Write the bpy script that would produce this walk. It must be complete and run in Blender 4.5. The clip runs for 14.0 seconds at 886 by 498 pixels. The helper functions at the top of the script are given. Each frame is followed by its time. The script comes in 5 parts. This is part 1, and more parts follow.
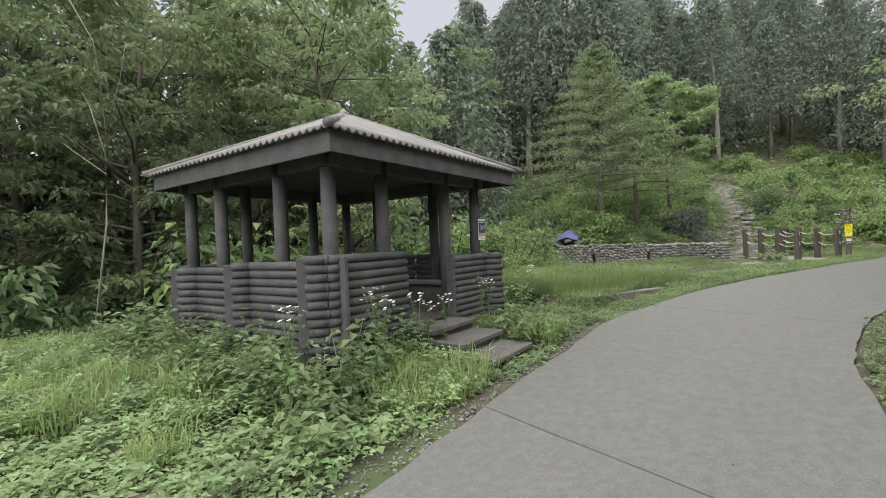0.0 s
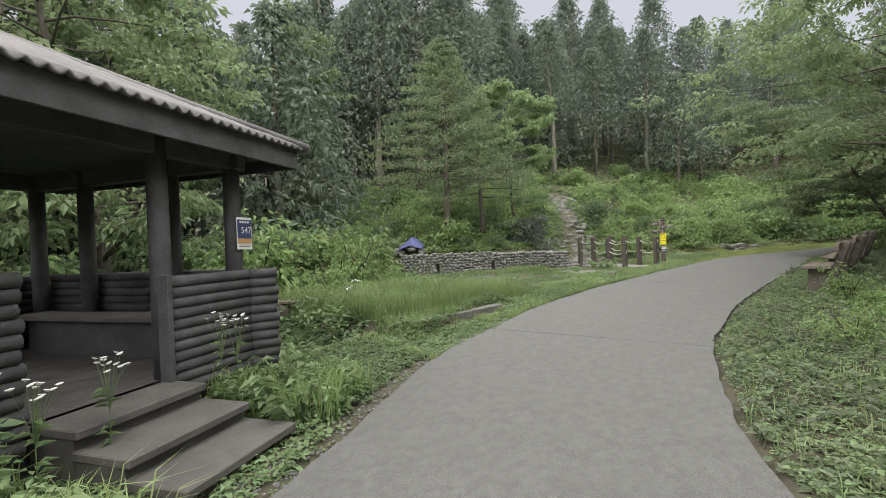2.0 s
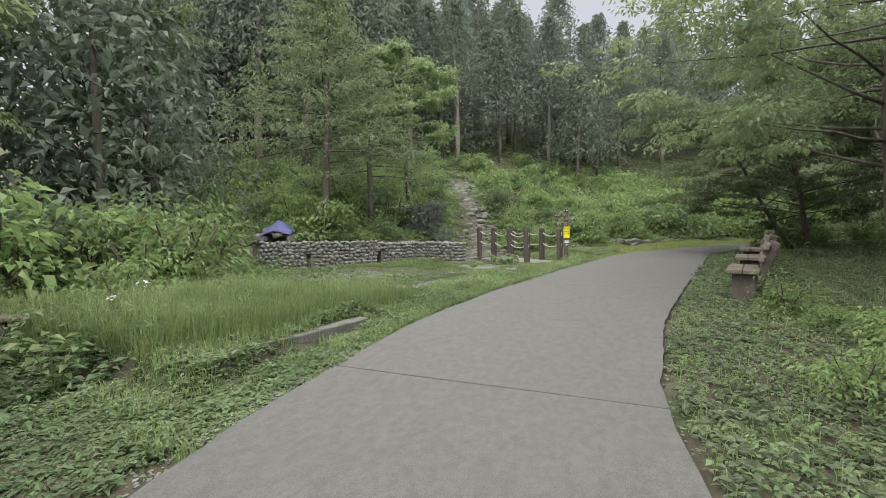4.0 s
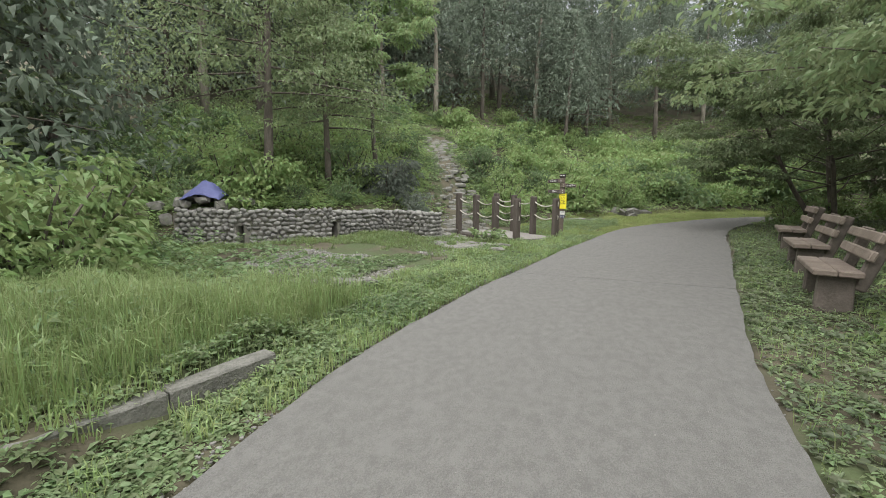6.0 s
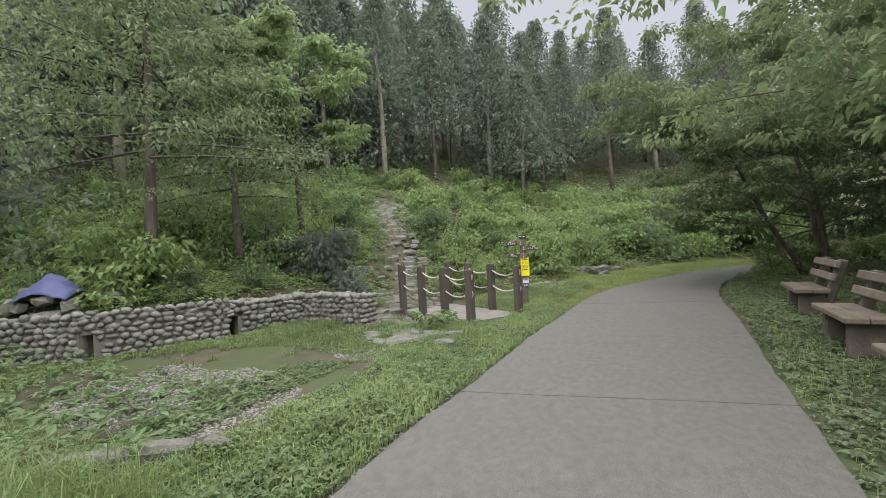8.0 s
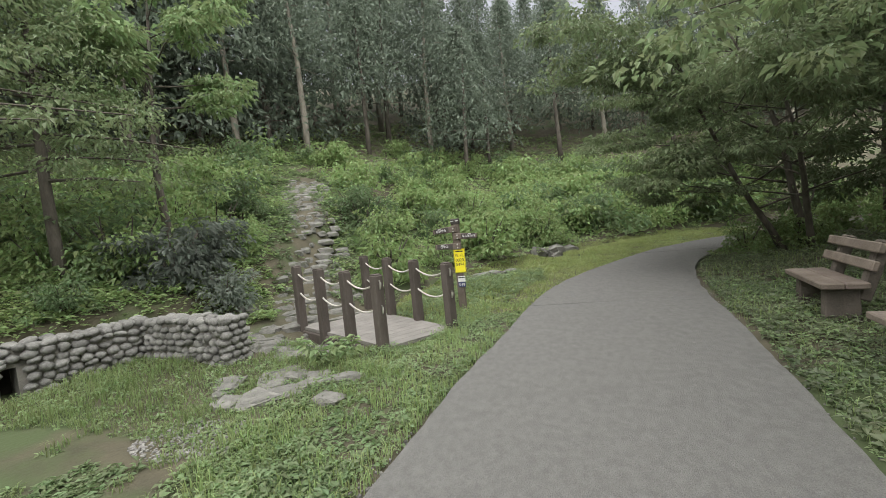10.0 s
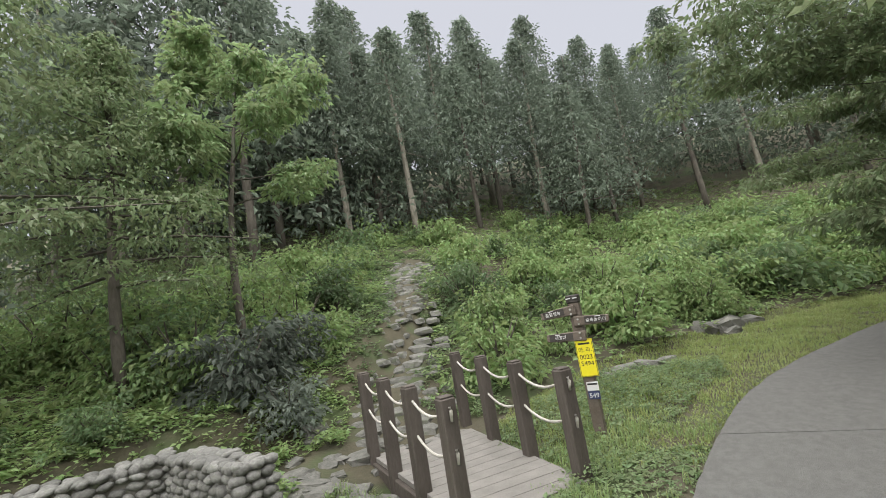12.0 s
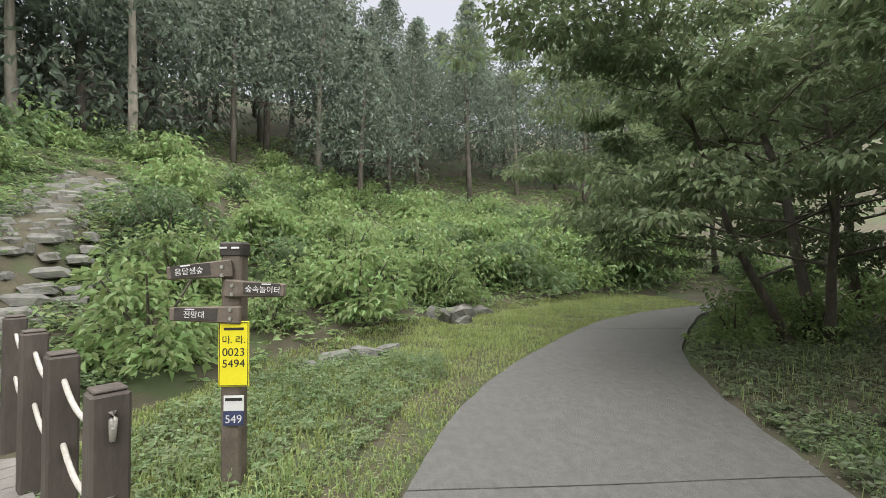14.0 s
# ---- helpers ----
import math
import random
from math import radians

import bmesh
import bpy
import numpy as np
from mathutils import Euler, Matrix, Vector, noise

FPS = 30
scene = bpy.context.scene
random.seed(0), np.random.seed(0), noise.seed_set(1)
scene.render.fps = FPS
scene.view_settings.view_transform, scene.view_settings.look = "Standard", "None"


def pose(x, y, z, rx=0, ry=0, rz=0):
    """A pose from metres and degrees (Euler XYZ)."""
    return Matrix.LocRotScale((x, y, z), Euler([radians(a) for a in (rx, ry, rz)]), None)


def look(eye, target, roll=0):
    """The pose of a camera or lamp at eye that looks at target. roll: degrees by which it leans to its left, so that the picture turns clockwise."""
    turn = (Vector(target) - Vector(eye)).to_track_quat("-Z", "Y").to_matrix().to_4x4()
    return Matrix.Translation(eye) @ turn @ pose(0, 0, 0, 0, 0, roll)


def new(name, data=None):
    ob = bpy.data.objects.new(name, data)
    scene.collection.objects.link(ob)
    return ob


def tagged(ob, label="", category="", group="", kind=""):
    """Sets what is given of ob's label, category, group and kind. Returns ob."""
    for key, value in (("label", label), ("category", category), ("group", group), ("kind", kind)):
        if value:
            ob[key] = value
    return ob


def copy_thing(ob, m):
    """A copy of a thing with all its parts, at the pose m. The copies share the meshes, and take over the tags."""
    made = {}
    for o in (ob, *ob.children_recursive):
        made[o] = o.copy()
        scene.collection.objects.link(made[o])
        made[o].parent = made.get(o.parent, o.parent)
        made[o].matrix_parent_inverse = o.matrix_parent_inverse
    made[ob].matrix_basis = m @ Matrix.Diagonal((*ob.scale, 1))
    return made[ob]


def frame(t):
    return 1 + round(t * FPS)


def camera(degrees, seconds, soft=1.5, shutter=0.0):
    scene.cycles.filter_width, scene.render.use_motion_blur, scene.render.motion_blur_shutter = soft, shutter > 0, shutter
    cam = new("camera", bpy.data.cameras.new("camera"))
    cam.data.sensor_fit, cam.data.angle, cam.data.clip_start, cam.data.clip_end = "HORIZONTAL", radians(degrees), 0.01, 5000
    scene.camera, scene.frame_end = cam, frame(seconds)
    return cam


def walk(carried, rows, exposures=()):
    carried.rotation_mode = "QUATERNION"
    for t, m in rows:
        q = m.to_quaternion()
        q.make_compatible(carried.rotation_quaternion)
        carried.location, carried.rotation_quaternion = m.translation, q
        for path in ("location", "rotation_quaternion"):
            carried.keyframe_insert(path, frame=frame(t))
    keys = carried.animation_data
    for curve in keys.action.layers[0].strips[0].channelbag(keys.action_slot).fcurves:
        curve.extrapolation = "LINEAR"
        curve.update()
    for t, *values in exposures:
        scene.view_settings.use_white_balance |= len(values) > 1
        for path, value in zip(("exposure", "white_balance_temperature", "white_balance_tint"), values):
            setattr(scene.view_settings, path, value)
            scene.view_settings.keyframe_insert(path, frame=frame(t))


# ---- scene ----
cam = camera(90.4, 14.0, soft=0.75)
PATH = [
    (0, (3.598, -6.623, 1.459), (2.003, -5.417, 1.433), -2.3),
    (0.5, (3.3, -6.114, 1.479), (1.76, -4.837, 1.494), -3.1),
    (1, (3.053, -5.552, 1.486), (1.631, -4.146, 1.493), -3.8),
    (1.5, (2.868, -4.974, 1.449), (1.646, -3.391, 1.464), -3.8),
    (2, (2.638, -4.362, 1.439), (1.489, -2.725, 1.424), -2.4),
    (2.5, (2.434, -3.73, 1.412), (1.427, -2.002, 1.394), -2.1),
    (3, (2.265, -3.087, 1.452), (1.316, -1.327, 1.417), -1.6),
    (3.5, (2.12, -2.472, 1.441), (1.295, -0.65, 1.398), -1.0),
    (4, (1.922, -1.814, 1.455), (1.145, 0.027, 1.369), -0.6),
    (4.2, (1.817, -1.557, 1.439), (1.027, 0.277, 1.315), -0.2),
    (6.3, (1.049, 0.879, 1.655), (0.396, 2.747, 1.371), 0.0),
    (6.5, (1.02, 1.114, 1.684), (0.366, 2.982, 1.394), -1.5),
    (7, (0.945, 1.694, 1.742), (0.298, 3.57, 1.489), -1.3),
    (7.5, (0.937, 2.307, 1.777), (0.34, 4.209, 1.617), -1.5),
    (8, (0.991, 2.912, 1.845), (0.448, 4.837, 1.85), -3.1),
    (8.2, (1.014, 3.157, 1.812), (0.576, 5.108, 1.768), -4.2),
    (10.3, (1.094, 5.894, 2.071), (0.76, 7.86, 1.918), -6.1),
    (10.5, (1.077, 6.116, 2.073), (0.732, 8.073, 1.848), -7.0),
    (11, (1.016, 6.735, 2.053), (0.67, 8.688, 1.796), -7.2),
    (11.5, (0.937, 7.26, 2.1), (0.357, 9.173, 2.036), -10.0),
    (12, (0.959, 7.798, 2.115), (0.126, 9.592, 2.41), -9.7),
    (12.5, (0.919, 8.326, 2.105), (0.101, 10.119, 2.449), -8.9),
    (13, (0.984, 9.025, 2.06), (0.474, 10.942, 2.313), -9.1),
    (13.3, (0.979, 9.368, 2.06), (0.715, 11.347, 2.185), -6.7),
    (13.5, (1.118, 9.569, 2.007), (1.047, 11.564, 2.126), -2.7),
    (14, (1.26, 10.205, 1.956), (1.369, 12.201, 2.014), -0.4),
]
walk(cam, [(t, look(eye, target, roll)) for t, eye, target, roll in PATH],
     exposures=((0, 1.88), (4.2, 1.88), (7.5, 2.0), (8.2, 1.84), (10.5, 1.99), (11, 2.12), (12, 1.93), (13.2, 1.87), (14, 2.12)))

# ---- light ----
world = bpy.data.worlds.new("sky")
scene.world = world
world.use_nodes = True
wn = world.node_tree
wn.nodes.clear()
sky = wn.nodes.new("ShaderNodeTexSky")
sky.sky_type = "NISHITA"
sky.sun_disc = False
sky.sun_elevation = radians(62)
sky.sun_rotation = radians(200)
sky.dust_density = 4.0
veil = wn.nodes.new("ShaderNodeMix")
veil.data_type = "RGBA"
veil.inputs["Factor"].default_value = 0.85
veil.inputs["B"].default_value = (3.6, 3.62, 3.85, 1)
wbg = wn.nodes.new("ShaderNodeBackground")
wbg.inputs["Strength"].default_value = 0.054
wout = wn.nodes.new("ShaderNodeOutputWorld")
wn.links.new(sky.outputs["Color"], veil.inputs["A"])
wn.links.new(veil.outputs["Result"], wbg.inputs["Color"])
wn.links.new(wbg.outputs["Background"], wout.inputs["Surface"])
sun_data = bpy.data.lights.new("sun", "SUN")
sun_data.energy, sun_data.angle, sun_data.color = 2.3, radians(130), (1.0, 0.98, 0.94)
sun = new("sun", sun_data)
sun.matrix_world = look((0, 0, 40), (-4, 8, 10))

# ---- materials ----


def material(name, c0, c1, rough=0.8, scale=6.0, bump=0.3, bump_scale=None, fine=40.0, c2=None, spot=0.0, metal=0.0,
             stretch=(1, 1, 1), vary=0.0, leaf=0.0, spec=0.4, grain=0.5):
    """Two colours mixed by broad noise, with fine grain, optional spots of a third colour, relief and variation from piece to piece."""
    m = bpy.data.materials.new(name)
    m.use_nodes = True
    t = m.node_tree
    n, ln = t.nodes, t.links
    b = n["Principled BSDF"]
    b.inputs["Roughness"].default_value = rough
    b.inputs["Metallic"].default_value = metal
    b.inputs["Specular IOR Level"].default_value = spec
    co = n.new("ShaderNodeTexCoord")
    mp = n.new("ShaderNodeMapping")
    mp.inputs["Scale"].default_value = stretch
    ln.new(co.outputs["Object"], mp.inputs["Vector"])
    a = n.new("ShaderNodeTexNoise")
    a.inputs["Scale"].default_value, a.inputs["Detail"].default_value, a.inputs["Roughness"].default_value = scale, 5, 0.6
    f = n.new("ShaderNodeTexNoise")
    f.inputs["Scale"].default_value, f.inputs["Detail"].default_value, f.inputs["Roughness"].default_value = fine, 4, 0.7
    ln.new(mp.outputs["Vector"], a.inputs["Vector"])
    ln.new(mp.outputs["Vector"], f.inputs["Vector"])
    add = n.new("ShaderNodeMath")
    add.operation = "MULTIPLY_ADD"
    add.inputs[1].default_value, add.inputs[2].default_value = grain, -grain / 2
    ln.new(f.outputs["Fac"], add.inputs[0])
    s = n.new("ShaderNodeMath")
    s.operation = "ADD"
    ln.new(a.outputs["Fac"], s.inputs[0])
    ln.new(add.outputs[0], s.inputs[1])
    ramp = n.new("ShaderNodeMapRange")
    ramp.inputs["From Min"].default_value, ramp.inputs["From Max"].default_value = 0.3, 0.7
    ln.new(s.outputs[0], ramp.inputs["Value"])
    mix = n.new("ShaderNodeMix")
    mix.data_type = "RGBA"
    mix.inputs["A"].default_value, mix.inputs["B"].default_value = (*c0, 1), (*c1, 1)
    ln.new(ramp.outputs["Result"], mix.inputs["Factor"])
    col = mix.outputs["Result"]
    if c2:
        v = n.new("ShaderNodeTexNoise")
        v.inputs["Scale"].default_value, v.inputs["Detail"].default_value = scale * 0.37, 6
        ln.new(mp.outputs["Vector"], v.inputs["Vector"])
        r2 = n.new("ShaderNodeMapRange")
        r2.inputs["From Min"].default_value, r2.inputs["From Max"].default_value = 0.62 - spot, 0.72 - spot
        ln.new(v.outputs["Fac"], r2.inputs["Value"])
        m2 = n.new("ShaderNodeMix")
        m2.data_type = "RGBA"
        m2.inputs["B"].default_value = (*c2, 1)
        ln.new(r2.outputs["Result"], m2.inputs["Factor"])
        ln.new(col, m2.inputs["A"])
        col = m2.outputs["Result"]
    if vary:
        oi, ge = n.new("ShaderNodeObjectInfo"), n.new("ShaderNodeNewGeometry")
        sm = n.new("ShaderNodeMath")
        sm.operation = "ADD"
        ln.new(oi.outputs["Random"], sm.inputs[0])
        ln.new(ge.outputs["Random Per Island"], sm.inputs[1])
        mr = n.new("ShaderNodeMapRange")
        mr.inputs["From Max"].default_value = 2.0
        mr.inputs["To Min"].default_value, mr.inputs["To Max"].default_value = 1 - vary, 1 + vary
        ln.new(sm.outputs[0], mr.inputs["Value"])
        hs = n.new("ShaderNodeHueSaturation")
        ln.new(mr.outputs["Result"], hs.inputs["Value"])
        mh = n.new("ShaderNodeMapRange")
        mh.inputs["To Min"].default_value, mh.inputs["To Max"].default_value = 0.5 - vary * 0.05, 0.5 + vary * 0.05
        ln.new(ge.outputs["Random Per Island"], mh.inputs["Value"])
        ln.new(mh.outputs["Result"], hs.inputs["Hue"])
        ln.new(col, hs.inputs["Color"])
        col = hs.outputs["Color"]
    ln.new(col, b.inputs["Base Color"])
    if bump:
        bp = n.new("ShaderNodeBump")
        bp.inputs["Strength"].default_value, bp.inputs["Distance"].default_value = bump, 0.02
        bn = n.new("ShaderNodeTexNoise")
        bn.inputs["Scale"].default_value, bn.inputs["Detail"].default_value = bump_scale or fine, 6
        ln.new(mp.outputs["Vector"], bn.inputs["Vector"])
        ln.new(bn.outputs["Fac"], bp.inputs["Height"])
        ln.new(bp.outputs["Normal"], b.inputs["Normal"])
    if leaf:
        tr = n.new("ShaderNodeBsdfTranslucent")
        ln.new(col, tr.inputs["Color"])
        mx = n.new("ShaderNodeMixShader")
        mx.inputs[0].default_value = leaf
        ln.new(b.outputs[0], mx.inputs[1])
        ln.new(tr.outputs[0], mx.inputs[2])
        ln.new(mx.outputs[0], n["Material Output"].inputs["Surface"])
    return m


M = {}
M["concrete"] = material("concrete", (0.110, 0.109, 0.103), (0.154, 0.152, 0.145), 0.92, 14.0, 0.7, 150, 110, (0.145, 0.143, 0.137), 0.0, stretch=(1, 0.7, 1), grain=1.9)
M["kerb"] = material("old_concrete", (0.10, 0.1, 0.088), (0.17, 0.167, 0.15), 0.95, 5, 0.9, 40, 50, (0.075, 0.08, 0.055), 0.05, grain=1.0)
# dirt in the road joints; also the painted darkness of the wall drains
M["joint"] = material("joint_dirt_and_drain_shade", (0.022, 0.02, 0.018), (0.045, 0.04, 0.034), 1, 8)
M["soil"] = material("soil", (0.05, 0.046, 0.03), (0.095, 0.085, 0.056), 1, 2.2, 0.7, 25, 60, (0.06, 0.08, 0.034), 0.13)
M["timber"] = material("dark_timber", (0.045, 0.044, 0.046), (0.085, 0.083, 0.087), 0.75, 5, 0.35, 30, 60, stretch=(1, 1, 1), vary=0.2)
M["timber_floor"] = material("worn_deck_timber", (0.07, 0.063, 0.059), (0.125, 0.115, 0.108), 0.8, 3, 0.3, 30, 60, vary=0.15)
M["roof"] = material("roof_sheet", (0.108, 0.101, 0.101), (0.180, 0.169, 0.166), 0.75, 2.5, 0.2, 20, 50, (0.10, 0.10, 0.09), 0.02)
M["post"] = material("brown_post", (0.062, 0.051, 0.044), (0.104, 0.088, 0.077), 0.75, 6, 0.4, 30, 60, stretch=(1, 1, 0.25), vary=0.15)
M["rope"] = material("pale_rope", (0.425, 0.399, 0.357), (0.578, 0.552, 0.510), 0.9, 30, 0.6, 150, 150)
M["deck"] = material("bridge_deck", (0.165, 0.155, 0.143), (0.24, 0.227, 0.21), 0.85, 3, 0.3, 30, 60)
M["cobble"] = material("cobble", (0.144, 0.142, 0.133), (0.259, 0.256, 0.241), 0.85, 5, 0.5, 30, 60, (0.16, 0.17, 0.13), 0.02, vary=0.4)
M["mortar"] = material("mortar", (0.12, 0.115, 0.10), (0.19, 0.18, 0.16), 0.95, 6, 0.6, 40, 70, (0.08, 0.09, 0.05), 0.05)
M["rock"] = material("grey_rock", (0.105, 0.104, 0.094), (0.205, 0.2, 0.182), 0.9, 3, 0.7, 14, 40, (0.13, 0.14, 0.10), 0.04, vary=0.25)
M["gravel"] = material("gravel_stone", (0.13, 0.127, 0.118), (0.23, 0.225, 0.21), 0.9, 20, 0.2, 80, 80, vary=0.45)
M["bench_wood"] = material("bench_timber", (0.122, 0.097, 0.079), (0.216, 0.180, 0.151), 0.8, 3, 0.35, 30, 50, stretch=(1, 1, 1), vary=0.15)
M["bench_dark"] = material("bench_support", (0.07, 0.06, 0.05), (0.13, 0.11, 0.095), 0.85, 5, 0.5, 25, 50)
M["bark"] = material("bark", (0.055, 0.048, 0.04), (0.13, 0.115, 0.095), 0.95, 8, 1.0, 18, 40, (0.09, 0.1, 0.07), 0.0, stretch=(1, 1, 0.25))
M["bark_pale"] = material("pale_bark", (0.12, 0.11, 0.09), (0.24, 0.22, 0.18), 0.95, 8, 0.8, 18, 40, stretch=(1, 1, 0.25))
LEAF = dict(rough=0.5, scale=0.9, bump=0, fine=5, vary=0.45, leaf=0.45, spec=0.45)
M["leaf_tree"] = material("tree_leaf", (0.164, 0.213, 0.114), (0.239, 0.296, 0.152), **LEAF)
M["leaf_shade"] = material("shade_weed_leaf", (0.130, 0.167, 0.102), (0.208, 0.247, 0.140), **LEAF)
M["leaf_light"] = material("young_leaf", (0.187, 0.258, 0.119), (0.260, 0.333, 0.162), **LEAF)
# conifer green raised and greyed: the forest's haze is put into the leaf colour
M["leaf_conifer"] = material("hazed_conifer_leaf", (0.138, 0.172, 0.134), (0.19, 0.232, 0.172), rough=0.6, scale=0.5, bump=0, fine=3, vary=0.3, leaf=0.4, spec=0.4)
M["leaf_shrub"] = material("shrub_leaf", (0.181, 0.256, 0.102), (0.267, 0.354, 0.147), **LEAF)
M["leaf_shrub_dark"] = material("dark_shrub_leaf", (0.110, 0.165, 0.083), (0.175, 0.242, 0.114), **LEAF)
M["leaf_grey"] = material("grey_shrub_leaf", (0.122, 0.146, 0.118), (0.185, 0.212, 0.178), **LEAF)
M["weed"] = material("weed_leaf", (0.159, 0.229, 0.108), (0.261, 0.341, 0.168), **LEAF)
M["grass"] = material("grass_blade", (0.188, 0.263, 0.097), (0.304, 0.380, 0.168), **LEAF)
M["lawn"] = material("lawn_blade", (0.24, 0.30, 0.10), (0.36, 0.41, 0.17), **LEAF)
M["petal"] = material("white_petal", (0.595, 0.586, 0.552), (0.680, 0.671, 0.646), 0.7, 5, 0)
M["white"] = material("white_paint", (0.612, 0.612, 0.612), (0.680, 0.680, 0.671), 0.5, 4, 0.05)
M["navy"] = material("navy_print", (0.035, 0.045, 0.11), (0.05, 0.06, 0.14), 0.5, 4, 0.05)
M["orange"] = material("orange_print", (0.42, 0.24, 0.10), (0.5, 0.29, 0.13), 0.5, 4, 0.05)
M["yellow"] = material("yellow_plate", (0.72, 0.63, 0.02), (0.8, 0.7, 0.03), 0.45, 4, 0.05)
M["black"] = material("black_print", (0.015, 0.015, 0.015), (0.03, 0.03, 0.03), 0.6, 4, 0.0)
M["sign_wood"] = material("sign_timber", (0.10, 0.08, 0.065), (0.17, 0.14, 0.115), 0.75, 5, 0.3, 30, 60, stretch=(1, 1, 1))
M["sign_dark"] = material("sign_face", (0.035, 0.03, 0.027), (0.06, 0.052, 0.047), 0.6, 5, 0.15)
M["metal"] = material("bolt_metal", (0.45, 0.44, 0.42), (0.6, 0.59, 0.57), 0.4, 20, 0.1, metal=0.9)
M["tarp"] = material("blue_tarp", (0.065, 0.075, 0.19), (0.10, 0.112, 0.25), 0.6, 4, 0.4, 12, 30)

# ---- building helpers ----


def mesh_of(name, verts, faces, mat, smooth=False):
    me = bpy.data.meshes.new(name)
    verts = np.asarray(verts, dtype=np.float32)
    faces = np.asarray(faces, dtype=np.int32)
    k = faces.shape[1]
    me.vertices.add(len(verts))
    me.vertices.foreach_set("co", verts.ravel())
    me.loops.add(faces.size)
    me.loops.foreach_set("vertex_index", faces.ravel())
    me.polygons.add(len(faces))
    me.polygons.foreach_set("loop_start", np.arange(0, faces.size, k, dtype=np.int32))
    me.polygons.foreach_set("use_smooth", np.full(len(faces), smooth))
    me.update(calc_edges=True)
    me.materials.append(mat)
    return me


def bm_mesh(name, bm, mat, smooth=False):
    me = bpy.data.meshes.new(name)
    bmesh.ops.recalc_face_normals(bm, faces=bm.faces)
    for f in bm.faces:
        f.smooth = smooth
    bm.to_mesh(me)
    bm.free()
    me.materials.append(mat)
    return me


def part(name, bm, mat, parent, label="", smooth=False):
    ob = new(name, bm_mesh(name, bm, mat, smooth) if isinstance(bm, bmesh.types.BMesh) else bm)
    ob.parent = parent
    if label:
        tagged(ob, label)
    return ob


def thing(name, m, label, category, group="", kind=""):
    ob = new(name)
    ob.empty_display_size = 0.1
    ob.matrix_world = m
    return tagged(ob, label, category, group, kind)


def box(bm, c, size, rot=None, bev=0.0, taper=1.0):
    m = Matrix.Translation(c) @ (rot.to_4x4() if rot else Matrix.Identity(4)) @ Matrix.Diagonal((*size, 1))
    vs = bmesh.ops.create_cube(bm, size=1, matrix=m)["verts"]
    if taper != 1.0:
        top = sorted(vs, key=lambda v: v.co.z)[4:]
        mid = sum((v.co for v in top), Vector()) / 4
        for v in top:
            v.co.xy = mid.xy + (v.co.xy - mid.xy) * taper
    if bev:
        es = {e for v in vs for e in v.link_edges}
        bmesh.ops.bevel(bm, geom=list(es), offset=bev, segments=1, affect="EDGES")


def rod(bm, p0, p1, r0, r1=None, seg=10, caps=True):
    p0, p1 = Vector(p0), Vector(p1)
    d = p1 - p0
    m = Matrix.Translation((p0 + p1) / 2) @ d.to_track_quat("Z", "Y").to_matrix().to_4x4()
    bmesh.ops.create_cone(bm, cap_ends=caps, segments=seg, radius1=r0, radius2=r0 if r1 is None else r1, depth=d.length, matrix=m)


def tube(bm, pts, radii, seg=8):
    """A bent tube through points, with a radius at each."""
    pts = [Vector(p) for p in pts]
    rings = []
    for i, p in enumerate(pts):
        d = (pts[min(i + 1, len(pts) - 1)] - pts[max(i - 1, 0)]).normalized()
        q = d.to_track_quat("Z", "Y")
        rings.append([bm.verts.new(p + q @ Vector((math.cos(a) * radii[i], math.sin(a) * radii[i], 0)))
                      for a in (2 * math.pi * k / seg for k in range(seg))])
    for a, b in zip(rings, rings[1:]):
        for k in range(seg):
            bm.faces.new((a[k], a[(k + 1) % seg], b[(k + 1) % seg], b[k]))
    bm.faces.new(rings[0][::-1])
    bm.faces.new(rings[-1])


def words(name, text, size, mat, parent, m, label=""):
    cu = bpy.data.curves.new(name, "FONT")
    cu.body, cu.size, cu.align_x, cu.align_y, cu.extrude = text, size, "CENTER", "CENTER", 0.0008
    cu.materials.append(mat)
    ob = new(name, cu)
    ob.parent = parent
    ob.matrix_local = m
    return ob


# ---- the lie of the land ----
RZ = ((-400, -4), (-30, -0.3), (-12, -0.06), (-5, 0), (2, 0.06), (7.4, 0.316), (12, 0.47), (22.7, 0.80), (35, 1.1), (80, 2), (400, 6))
LEFT = ((2.6, -14), (2.05, -9), (1.55, -6.5), (1.16, -5.3), (0.81, -4.3), (0.4, -3.2), (0.03, -2.0), (-0.5, -0.5), (-0.76, 0.7), (-0.87, 2), (-0.9, 3.6),
        (-0.72, 5.0), (-0.45, 6.5), (-0.12, 7.75), (0.36, 10.0), (0.78, 11.5), (1.15, 13.0), (1.75, 14.7), (2.9, 16.6), (5.1, 19.3), (7.85, 21.1), (12, 22.6), (20, 23.6))
RIGHT = ((6.2, -14), (5.3, -9), (4.5, -6.5), (4.05, -5.3), (3.7, -4.3), (3.35, -3.2), (2.95, -2.0), (2.52, -0.5), (2.32, 0.9), (2.21, 2), (2.27, 3.5),
         (2.42, 5.0), (2.7, 6.5), (2.92, 7.7), (3.4, 10.0), (3.72, 11.5), (3.97, 13.0), (4.4, 14.7), (5.18, 16.6), (6.9, 19.0), (8.3, 20.4), (12, 21.6), (20, 22.4))
